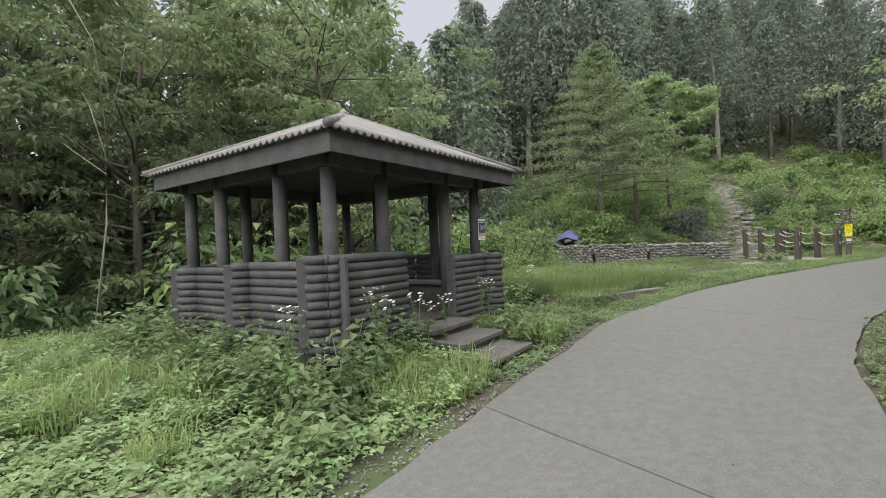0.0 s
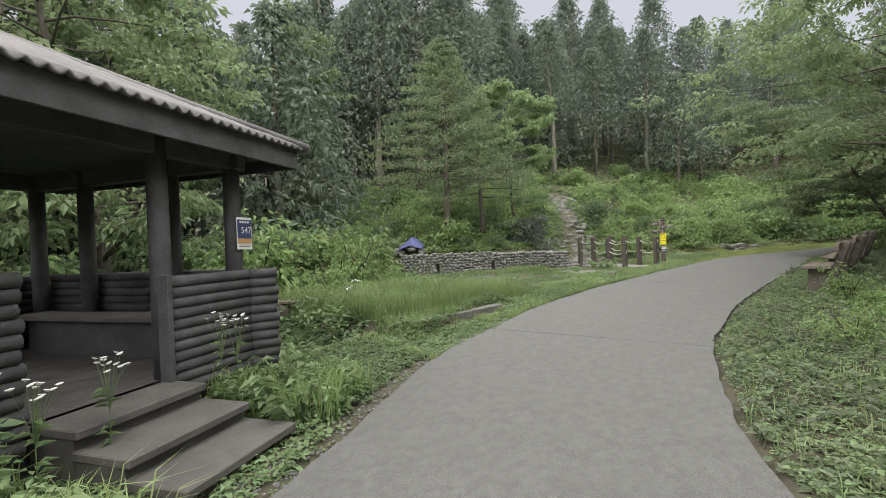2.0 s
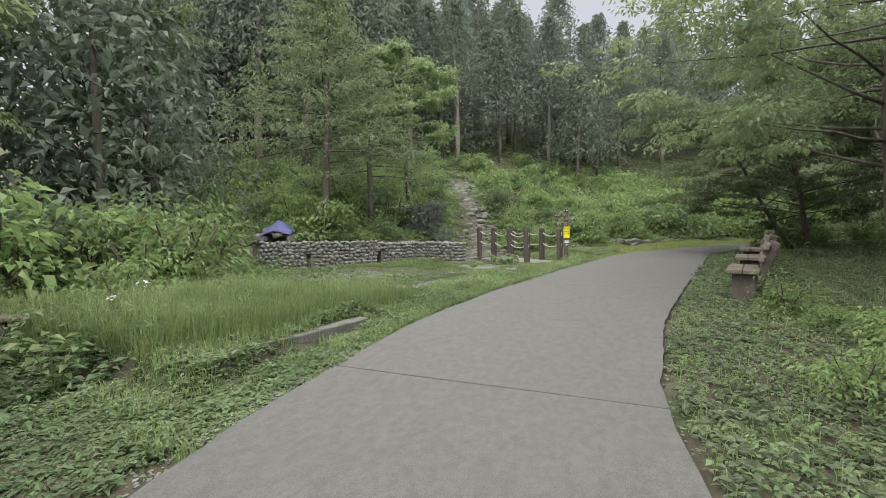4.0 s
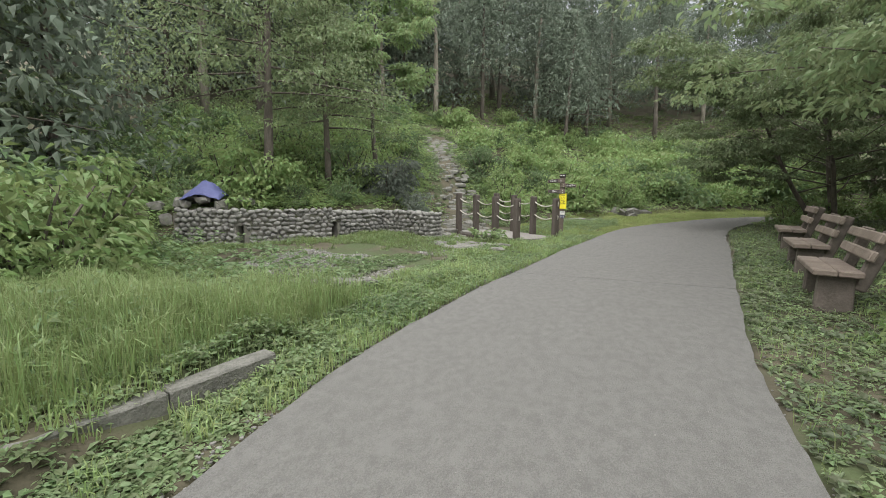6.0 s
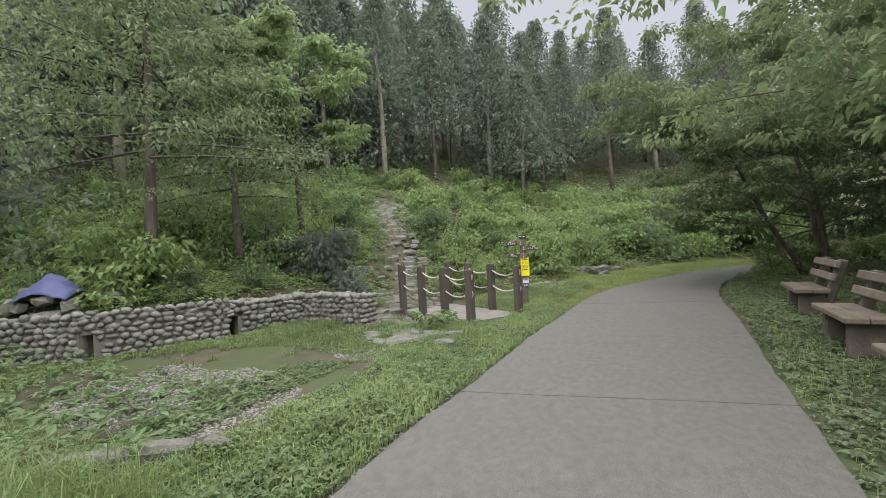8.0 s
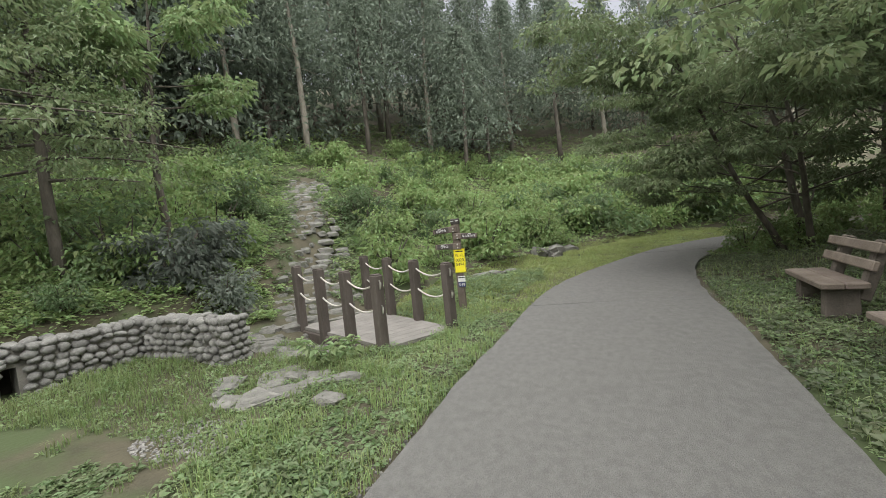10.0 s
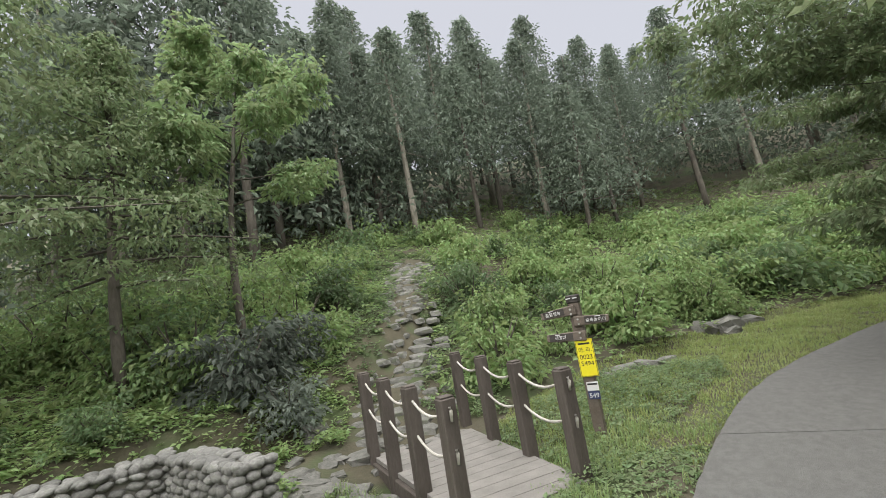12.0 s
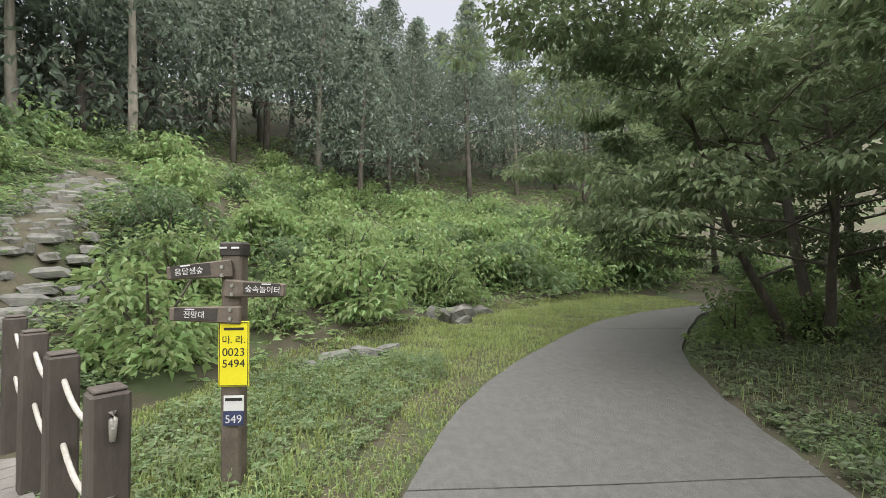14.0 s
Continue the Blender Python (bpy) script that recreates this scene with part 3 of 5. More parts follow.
    bm = bmesh.new()
    box(bm, (0.03, -0.084, top - 1.16), (0.13, 0.006, 0.09))
    tag2 = part("tag", bm, M["navy"], p, "small dark number tag")
    words("writing", "549", 0.075, M["white"], tag2, Matrix.Translation((0.03, -0.089, top - 1.165)) @ pose(0, 0, 0, 90, 0, 0))


signpost()

# ---- plants ----


def leaves_mesh(name, pos, tip, nrm, size, width, mat, fold=0.15, bend=0.2):
    """One mesh of folded leaf blades: pos (n, 3), tip directions, normals, lengths and widths."""
    n = len(pos)
    tip = tip / np.linalg.norm(tip, axis=1, keepdims=True)
    side = np.cross(tip, nrm)
    side /= np.linalg.norm(side, axis=1, keepdims=True) + 1e-9
    up = np.cross(side, tip)
    s, w = size[:, None], width[:, None]
    mid = pos + tip * s * 0.45
    v = np.stack([pos, mid + side * w / 2 + up * s * fold, pos + tip * s - up * s * bend, mid - side * w / 2 + up * s * fold], 1)
    i = np.arange(n)[:, None] * 4
    f = np.concatenate([i + np.array([[0, 1, 2]]), i + np.array([[0, 2, 3]])], 1).reshape(-1, 3)
    return mesh_of(name, v.reshape(-1, 3), f, mat)


def ball(rng, n):
    d = rng.normal(size=(n, 3))
    return d / np.linalg.norm(d, axis=1, keepdims=True)


def clump_leaves(rng, centres, radii, per, flat=0.5, droop=0.4, shell=0.6):
    """Leaf places and ways in flattened clumps round the centres."""
    k = len(centres)
    c = np.repeat(centres, per, 0)
    r = np.repeat(radii, per)[:, None]
    d = ball(rng, k * per)
    rad = shell + (1 - shell) * rng.random((k * per, 1))
    off = d * rad * r * np.array([1, 1, flat])
    tip = d * np.array([1, 1, 0.3]) + rng.normal(scale=0.35, size=d.shape) + np.array([0, 0, -droop])
    nrm = np.array([0, 0, 1.0]) + rng.normal(scale=0.45, size=d.shape) + d * 0.5
    return c + off, tip, nrm


def shrub_mesh(name, seed, mat, n=1000, r=0.7, h=0.8, leaf=0.09):
    rng = np.random.default_rng(seed)
    k = 34
    d = ball(rng, k)
    d[:, 2] = np.abs(d[:, 2])
    cen = d * np.array([r * 0.85, r * 0.85, h * 0.85]) * (0.45 + 0.6 * rng.random((k, 1)))
    p, t, nn = clump_leaves(rng, cen, rng.uniform(0.13, 0.27, k) * r / 0.6, n // k, 0.42, 0.35)
    p[:, 2] = np.maximum(p[:, 2], -0.1)
    s = rng.uniform(0.7, 1.3, len(p)) * leaf
    return leaves_mesh(name, p, t, nn, s, s * rng.uniform(0.4, 0.6, len(p)), mat)


def limb_points(rng, base, way, length, n=5, wob=0.08, rise=0.0):
    p, w = Vector(base), Vector(way).normalized()
    pts = [p.copy()]
    for i in range(n):
        w = (w + Vector(rng.normal(scale=wob, size=3)) + Vector((0, 0, rise))).normalized()
        p = p + w * (length / n)
        pts.append(p.copy())
    return pts


def broadleaf(name, seed, height, spread, trunk_r, mat, bark, first=0.25, limbs=16, per=150, leaf=0.13, lean=(0, 0), stems=1, layer=0.3, droop=0.35, label="", at=(0, 0), group=""):
    """A tapered trunk with limbs, and a crown in layered sprays of leaves."""
    rng = np.random.default_rng(seed)
    x, y = at
    tree = thing("tree", pose(x, y, float(ground_z(x, y)) - 0.1), label, "tree", group)
    cen, rad = [], []
    for s in range(stems):
        bm = bmesh.new()
        a = s * 2.4 + 0.5
        way = Vector((lean[0] + (0.25 * math.cos(a) if stems > 1 else 0), lean[1] + (0.25 * math.sin(a) if stems > 1 else 0), 1))
        base = Vector((0.25 * math.cos(a), 0.25 * math.sin(a), 0)) if stems > 1 else Vector()
        tp = limb_points(rng, base, way, height * (0.92 - 0.1 * s), 8, 0.06)
        rr = [trunk_r * (1 - 0.85 * i / 8) * (1.3 if i == 0 else 1) * (0.8 if s else 1) for i in range(9)]
        tube(bm, tp, rr, 9)
        for i in range(limbs // stems):
            f = first + (1 - first) * (i + rng.random() * 0.8) / (limbs // stems)
            k = min(int(f * 8), 7)
            q = tp[k].lerp(tp[k + 1], f * 8 - k)
            ang = i * 2.399 + rng.random()
            reach = spread * (0.35 + 0.65 * math.sin(math.pi * min(1, (1 - f) * 0.8 + 0.2))) * rng.uniform(0.7, 1.1)
            lp = limb_points(rng, q, (math.cos(ang), math.sin(ang), 0.35), reach, 5, 0.12, 0.0)
            r0 = rr[k] * 0.42
            lb = bmesh.new()
            tube(lb, lp, [r0 * (1 - 0.9 * j / 5) for j in range(6)], 5)
            part("limb", lb, bark, tree, smooth=True)
            for j in range(3, 6):
                for _ in range(2 if j < 5 else 4):
                    cen.append(lp[j] + Vector(rng.normal(scale=(reach * 0.12, reach * 0.12, reach * 0.06), size=3)))
                    rad.append(rng.uniform(0.3, 0.55) * (0.6 + 0.16 * spread))
        part("trunk", bm, bark, tree, smooth=True)
    p, t, nn = clump_leaves(rng, np.array(cen), np.array(rad), per, layer, droop, 0.3)
    s = rng.uniform(0.7, 1.3, len(p)) * leaf
    part("crown", leaves_mesh("crown", p, t, nn, s, s * rng.uniform(0.4, 0.6, len(p)), mat), None, tree)
    return tree


def conifer(seed, height, spread, mat, bark, first=0.3, sprays=135, per=27, leaf=0.215, label="tall dark conifer in the hillside forest", at=(0, 0), group="hillside forest", clump=(0.28, 0.16), flat=0.5, stub=12):
    rng = np.random.default_rng(seed)
    x, y = at
    tree = thing("conifer", pose(x, y, float(ground_z(x, y)) - 0.1), label, "conifer tree", group)
    bm = bmesh.new()
    tp = limb_points(rng, (0, 0, 0), (0, 0, 1), height * 0.98, 7, 0.015)
    tube(bm, tp, [0.014 * height * (1 - 0.9 * i / 7) + 0.02 for i in range(8)], 7)
    cen, rad = [], []
    for i in range(sprays):
        f = first + (1 - first) * (i + rng.random()) / sprays
        ang = i * 2.399
        reach = spread * min(1.0, ((1 - f) / (1 - first)) ** 0.9 + 0.05) * rng.uniform(0.75, 1.15)
        q = Vector((0, 0, f * height))
        tipp = q + Vector((math.cos(ang) * reach, math.sin(ang) * reach, -0.12 * reach))
        if i % stub == 0:
            lb = bmesh.new()
            tube(lb, [q, q.lerp(tipp, 0.5) + Vector((0, 0, 0.05)), tipp], [0.03, 0.02, 0.008], 4)
            part("limb", lb, bark, tree)
        for s in (0.45, 0.75, 1.0):
            cen.append(q.lerp(tipp, s))
            rad.append(clump[0] + clump[1] * spread * (1 - f) ** 0.5)
    part("trunk", bm, bark, tree, smooth=True)
    p, t, nn = clump_leaves(rng, np.array(cen), np.array(rad), per // 3, flat, 0.45, 0.3)
    s = rng.uniform(0.7, 1.4, len(p)) * leaf
    part("crown", leaves_mesh("crown", p, t, nn, s, s * rng.uniform(0.35, 0.55, len(p)), mat), None, tree)
    return tree


def turned(at, scale, spin, sink=0.1):
    x, y = at
    return Matrix.Translation((x, y, float(ground_z(x, y)) - sink)) @ Matrix.Rotation(spin, 4, "Z") @ Matrix.Diagonal((scale, scale, scale, 1))


def set_copies(ob, places):
    for at, scale, spin in places:
        c = copy_thing(ob, Matrix.Identity(4))
        c.matrix_world = turned(at, scale, spin)


rng = np.random.default_rng(7)
# forest on the hill
protos = [conifer(11, 9.5, 3.1, M["leaf_conifer"], M["bark"], 0.3, at=(-6.8, 29.7)),
          conifer(12, 10.5, 3.4, M["leaf_conifer"], M["bark"], 0.33, at=(-12.5, 31.5)),
          conifer(13, 8.5, 2.8, M["leaf_conifer"], M["bark"], 0.25, at=(-1.5, 31)),
          conifer(14, 11.5, 2.6, M["leaf_conifer"], M["bark_pale"], 0.4, at=(-11.5, 24.6)),
          conifer(15, 8.5, 3.0, M["leaf_conifer"], M["bark"], 0.04, 110, 24, 0.26, at=(-16, 36)),
          conifer(16, 9.5, 2.9, M["leaf_conifer"], M["bark"], 0.04, 110, 24, 0.26, at=(-4, 38))]
kept = [(-6.8, 29.7), (-12.5, 31.5), (-1.5, 31), (-11.5, 24.6), (-16, 36), (-4, 38)]
tries = 0
while tries < 14000 and len(kept) < 125:
    tries += 1
    px, py = rng.uniform(-30, 30), rng.uniform(8, 46)
    d = float(line_dist(TOE, np.array(px), np.array(py)))
    if not 12.3 < d < 23 or min(math.hypot(px - a, py - b) for a, b in kept) < 2.5:
        continue
    kept.append((px, py))
    ob = protos[int(rng.integers(0, 4))] if d < 15 else protos[int(rng.integers(2, 6))]
    c = copy_thing(ob, Matrix.Identity(4))
    c.matrix_world = turned((px, py), rng.uniform(0.85, 1.18) * (1.35 if px < -9 else 1.08 if px < -2 else 1.0), rng.uniform(0, 6.28))

# trees by the wall, behind the pavilion and beside the lane
conifer(21, 8.2, 3.3, M["leaf_tree"], M["bark"], 0.33, 130, 150, 0.095, label="slender tree with drooping layered green sprays above the stone wall", at=(-7.15, 9.9), group="", clump=(0.2, 0.13), flat=0.28, stub=4)
conifer(22, 6.2, 2.3, M["leaf_tree"], M["bark"], 0.3, 90, 120, 0.09, label="young dark green tree among shrubs", at=(-6.6, 11.8), group="", clump=(0.18, 0.12), flat=0.3, stub=4)
broadleaf("tree", 23, 7.5, 1.8, 0.09, M["leaf_light"], M["bark"], 0.45, 18, 60, 0.15, label="tree with pale young leaves above the wall", at=(-6.0, 13.5))
right = broadleaf("tree", 31, 6.8, 3.9, 0.1, M["leaf_tree"], M["bark"], 0.2, 45, 150, 0.112, lean=(-0.28, -0.1), layer=0.22, stems=3, label="leaning multi-stemmed tree hanging over the lane", at=(7.4, 16.9), group="lane trees")
broadleaf("tree", 33, 8, 4.2, 0.12, M["leaf_tree"], M["bark"], 0.28, 40, 74, 0.12, lean=(-0.15, 0), layer=0.24, label="broad leafy tree beside the lane", at=(6.4, 8.6), group="lane trees")
r2 = broadleaf("tree", 32, 8, 4.4, 0.12, M["leaf_tree"], M["bark"], 0.28, 36, 56, 0.168, lean=(-0.15, 0), layer=0.24, label="broad leafy tree beside the lane", at=(9.4, 2.2), group="lane trees")
set_copies(r2, [((10.5, 13), 1.1, 4.0), ((10.5, 6.5), 1.1, 1.0), ((11.5, 20), 1.0, 5.0), ((9.5, -1), 1.0, 3.0), ((13, 27), 1.0, 0.6), ((15, 16), 1.1, 2.2), ((13, -4), 1.1, 0.3), ((14.5, 3), 1.0, 2.9), ((13.5, 9.5), 1.1, 4.1), ((18, 21), 1.2, 1.4), ((19, 9), 1.2, 5.0), ((10, -9), 1.0, 2.5)])
lt = broadleaf("tree", 41, 9.5, 3.2, 0.15, M["leaf_tree"], M["bark"], 0.06, 42, 34, 0.19, layer=0.2, label="dense dark tree behind the pavilion", at=(-8.0, -1.0), group="trees behind the pavilion")
set_copies(lt, [((-9.5, -6.0), 0.9, 2.0), ((-13, -2.5), 1.15, 3.0), ((-15, 2), 1.2, 5.2), ((-8.6, -10.5), 0.95, 0.4), ((-13.5, -8.5), 1.1, 1.9), ((-17, -5), 1.2, 2.7), ((-11.5, -14), 1.1, 3.3), ((-17, 9), 1.15, 0.9), ((-19, 0), 1.2, 1.2), ((-20, -9), 1.25, 2.1), ((-16.5, -13), 1.1, 4.0)])

for i, (x, y) in enumerate(((-13.8, 7.1), (-16.5, 4.6), (-17.2, 0.6), (-18.0, -3.2), (-17.0, -7.0), (-18.5, -11.0), (-15.5, -16.0), (-16.0, 10.0), (-20.0, 7.0), (-21.0, 2.5), (-22.0, -1.5), (-21.5, -6.0), (-22.5, -14.0), (-12.0, -19.0), (-19.5, 12.5))):
    c = copy_thing(protos[4 + i % 2], Matrix.Identity(4))
    c.matrix_world = turned((x, y), 1.35 + 0.12 * math.sin(i * 2.3), i * 1.7)
    tagged(c, "tall dense dark conifer behind the pavilion", "conifer tree", "trees behind the pavilion")

# shrubs over the hillside
SHRUBS = (("leaf_shrub", 0.088), ("leaf_shrub", 0.078), ("leaf_shrub", 0.1), ("leaf_shrub_dark", 0.088), ("leaf_grey", 0.1))
sp = [shrub_mesh("shrub", 51 + i, M[m], 1450, 0.75, 1.15, lf) for i, (m, lf) in enumerate(SHRUBS)]
far_sp = [shrub_mesh("shrub", 51 + i, M[m], 640, 0.75, 1.15, lf * 1.35) for i, (m, lf) in enumerate(SHRUBS)]


bm = bmesh.new()
for k in range(6):
    a = k * 1.05
    tube(bm, [(0.0, 0.0, -0.05), (0.16 * math.cos(a), 0.16 * math.sin(a), 0.35), (0.36 * math.cos(a), 0.36 * math.sin(a), 0.68)], [0.018, 0.013, 0.006], 4)
STEM = bm_mesh("stem", bm, M["bark"])


DISTANT = [[] for _ in SHRUBS]


def shrub(kind, x, y, s, spin, label, group):
    """A shrub of its own near the lane; one far off is kept for the joined thicket."""
    if math.hypot(x, y - 10) > 12:
        DISTANT[kind].append(turned((x, y), s, spin, 0.05))
        return None
    ob = new("shrub", sp[kind])
    ob.matrix_world = turned((x, y), s, spin, 0.05)
    st = new("stem", STEM)
    st.parent = ob
    return tagged(ob, label, "shrub", group)


STAIR = ((-2.95, 13.6), (-3.5, 14.6), (-4.3, 16.4), (-5.3, 18.3), (-6.3, 20.2), (-7.0, 22))
count = 0
tries = 0
while count < 205 and tries < 6000:
    tries += 1
    x, y = rng.uniform(-20, 10), rng.uniform(5, 33)
    d = float(line_dist(TOE, np.array(x), np.array(y)))
    sd = abs(float(line_dist(STAIR, np.array(x), np.array(y))))
    if not 0.9 < d < 12.5 or sd < 1.5:
        continue
    kind = int(rng.choice([0, 1, 2, 3], p=[0.32, 0.25, 0.28, 0.15])) if x > -9 else int(rng.choice([0, 3], p=[0.68, 0.32]))
    shrub(kind, x, y, rng.uniform(1.0, 1.75), rng.uniform(0, 6.28), "leafy yellow-green shrub on the hillside" if kind < 3 else "dark green leafy shrub on the hillside", "hillside shrubs")
    count += 1
for i in range(64):
    x, y = rng.uniform(1.0, 13), rng.uniform(19, 34)
    if 0.8 < float(line_dist(TOE, np.array(x), np.array(y))) < 10:
        shrub(int(rng.integers(0, 4)), x, y, rng.uniform(1.2, 2.1), rng.uniform(0, 6.28), "leafy yellow-green shrub on the hillside", "hillside shrubs")
for i in range(26):
    x = rng.uniform(-12.5, -7.2)
    y = rng.uniform(2.5, 8.0) - 0.25 * (x + 8)
    if math.hypot(x + 7.7, y - 8.4) < 2.6 or math.hypot(x + 6.2, y - 5.8) < 2.2:
        continue
    shrub(int(rng.choice([0, 2, 3], p=[0.5, 0.35, 0.15])), x, y, rng.uniform(1.5, 2.2), rng.uniform(0, 6.28), "bright leafy shrub on the bank beside the ditch", "ditch shrubs")
for i in range(30):
    x, y = rng.uniform(-11, -6.2), rng.uniform(-10, 7)
    shrub(3 if rng.random() < 0.6 else 0, x, y, rng.uniform(1.6, 2.6), rng.uniform(0, 6.28), "tall leafy undergrowth shrub beneath the trees", "undergrowth shrubs")
for x, y, s in ((-5.4, 2.5, 1.0), (-6.2, 3.4, 1.5), (-6.8, 4.9, 1.5), (-7.8, 5.6, 1.6), (-5.8, 4.3, 0.9), (-8.6, 6.6, 1.3), (-7.4, 2.2, 1.7), (-8.2, 3.8, 1.8), (-6.6, 1.4, 1.3)):
    shrub(0, x, y, s, x * 7, "bright leafy shrub beside the ditch", "ditch shrubs")
for i in range(34):
    y = rng.uniform(-4, 26)
    x = float(edge_x(RIGHT, y)) + rng.uniform(4.2, 9)
    shrub(3 if rng.random() < 0.7 else 0, x, y, rng.uniform(0.8, 1.5), rng.uniform(0, 6.28), "dark leafy shrub under the lane trees", "lane shrubs")
for i in range(26):
    x, y = rng.uniform(9, 22), rng.uniform(10, 30)
    if x - float(edge_x(RIGHT, y)) < 3 and y < 24:
        continue
    shrub(3 if rng.random() < 0.5 else 0, x, y, rng.uniform(1.4, 2.2), rng.uniform(0, 6.28), "tall leafy shrub on the bank beyond the lane", "bank shrubs")
for x, y, s in ((5.0, -1.2, 0.5), (5.6, 0.4, 0.7), (6.2, 2.0, 0.8), (5.2, 3.0, 0.5), (6.0, 4.4, 0.9), (7.0, 0.8, 1.1), (6.6, -1.6, 1.0), (5.6, 5.6, 0.5)):
    shrub(0 if s < 0.75 else 3, x, y, s, x * 9, "leafy shrub in the weeds beside the lane", "lane shrubs")
for i in range(16):
    y = rng.uniform(-3, 6)
    shrub(int(rng.choice([0, 1, 2])), float(edge_x(RIGHT, y)) + rng.uniform(1.3, 4.2), y, rng.uniform(0.4, 0.8), rng.uniform(0, 6.28), "low leafy shrub in the weeds beside the lane", "lane shrubs")
for x, y, k in ((7.6, 18.3, 0.9), (8.7, 19.2, 1.0), (10.2, 19.9, 1.1), (12.0, 20.4, 1.2), (14.2, 20.7, 1.3), (7.6, 16.9, 0.9)):
    shrub(2, x, y, k, x * 4, "rounded green shrub on the inside of the lane's bend", "lane shrubs")
for i in range(26):
    shrub(3, rng.uniform(12, 26), rng.uniform(3, 19), rng.uniform(1.9, 2.6), rng.uniform(0, 6.28), "tall leafy shrub on the bank beyond the lane", "bank shrubs")
shrub(0, 6.5, 17.3, 1.05, 1.0, "rounded bright green shrub at the foot of the leaning tree", "lane shrubs")
for x, y, s, k in ((-5.2, 12.7, 1.45, 4), (-5.3, 13.7, 1.25, 4), (-4.4, 12.9, 0.9, 4), (-6.3, 9.9, 0.7, 3), (-5.6, 11.0, 0.75, 3), (-8.6, 8.8, 0.8, 3), (-7.6, 9.0, 0.5, 0)):
    shrub(k, x, y, s, x * 3, "grey-green shrub beside the stone wall" if k == 4 else "low leafy shrub above the stone wall", "shrubs by the wall")

for kind, places in enumerate(DISTANT):
    if places:
        local = np.array([v.co[:] for v in far_sp[kind].vertices])
        tris = np.array([p.vertices[:] for p in far_sp[kind].polygons])
        far_v = np.concatenate([local @ np.array(m.to_3x3()).T + np.array(m.translation) for m in places])
        far_f = np.concatenate([tris + i * len(local) for i in range(len(places))])
        tagged(new("thicket", mesh_of("thicket", far_v, far_f, M[SHRUBS[kind][0]])), "distant leafy thicket of shrubs on the slopes", "shrubs", kind="stuff")

# bare pale sapling among the trees by the pavilion
sap = thing("bare_sapling", pose(-4.9, -6.9, float(ground_z(-4.9, -6.9))), "leafless pale dead sapling with curving twigs", "sapling")
for pts in (((0, 0, 0), (-0.25, 0.25, 2.0), (-0.35, 0.3, 3.6), (-0.1, 0.2, 4.8), (-0.5, -0.1, 5.6)), ((-0.32, 0.28, 3.1), (-0.8, 0.1, 4.0), (-1.1, 0.0, 4.3)), ((-0.3, 0.28, 2.8), (-0.9, -0.2, 3.3), (-1.6, -0.3, 3.5)), ((-0.35, 0.3, 3.5), (0.1, 0.5, 4.2), (0.2, 0.6, 4.8))):
    bm = bmesh.new()
    n = len(pts)
    tube(bm, pts, [0.017 * (1 - 0.7 * i / (n - 1)) * (1 if pts[0][2] == 0 else 0.6) for i in range(n)], 6)
    part("twig", bm, M["bark_pale"], sap, smooth=True)


# ---- stones: cobble wall, steps, boulders, rubble ----
def stone_meshes(name, n, seed, mat, flat=0.7, jag=0.12, seg=7, rings=5):
    """Rounded irregular stones, about one metre across before scaling."""
    out = []
    rg = np.random.default_rng(seed)
    for _ in range(n):
        bm = bmesh.new()
        bmesh.ops.create_uvsphere(bm, u_segments=seg, v_segments=rings, radius=0.5)
        for v in bm.verts:
            v.co *= 1 + float(rg.uniform(-jag, jag))
            v.co.z *= flat
        out.append(bm_mesh(name, bm, mat, True))
    return out


def block_meshes(name, n, seed, mat):
    """Split, blocky stones with worn edges, one metre across before scaling."""
    out = []
    rg = np.random.default_rng(seed)
    for _ in range(n):
        bm = bmesh.new()
        box(bm, (0, 0, 0), (1, 1, 1), bev=0.2)
        for v in bm.verts:
            v.co += Vector(rg.uniform(-0.12, 0.12, 3))
        out.append(bm_mesh(name, bm, mat))
    return out


COBBLES = stone_meshes("cobble", 7, 61, M["cobble"], 0.85)
BLOCKS = block_meshes("stone", 7, 62, M["rock"])
WALL = ((-7.5, 7.42), (-6.35, 7.85), (-5.1, 9.6), (-4.45, 11.05), (-2.95, 10.75))
rng = np.random.default_rng(63)


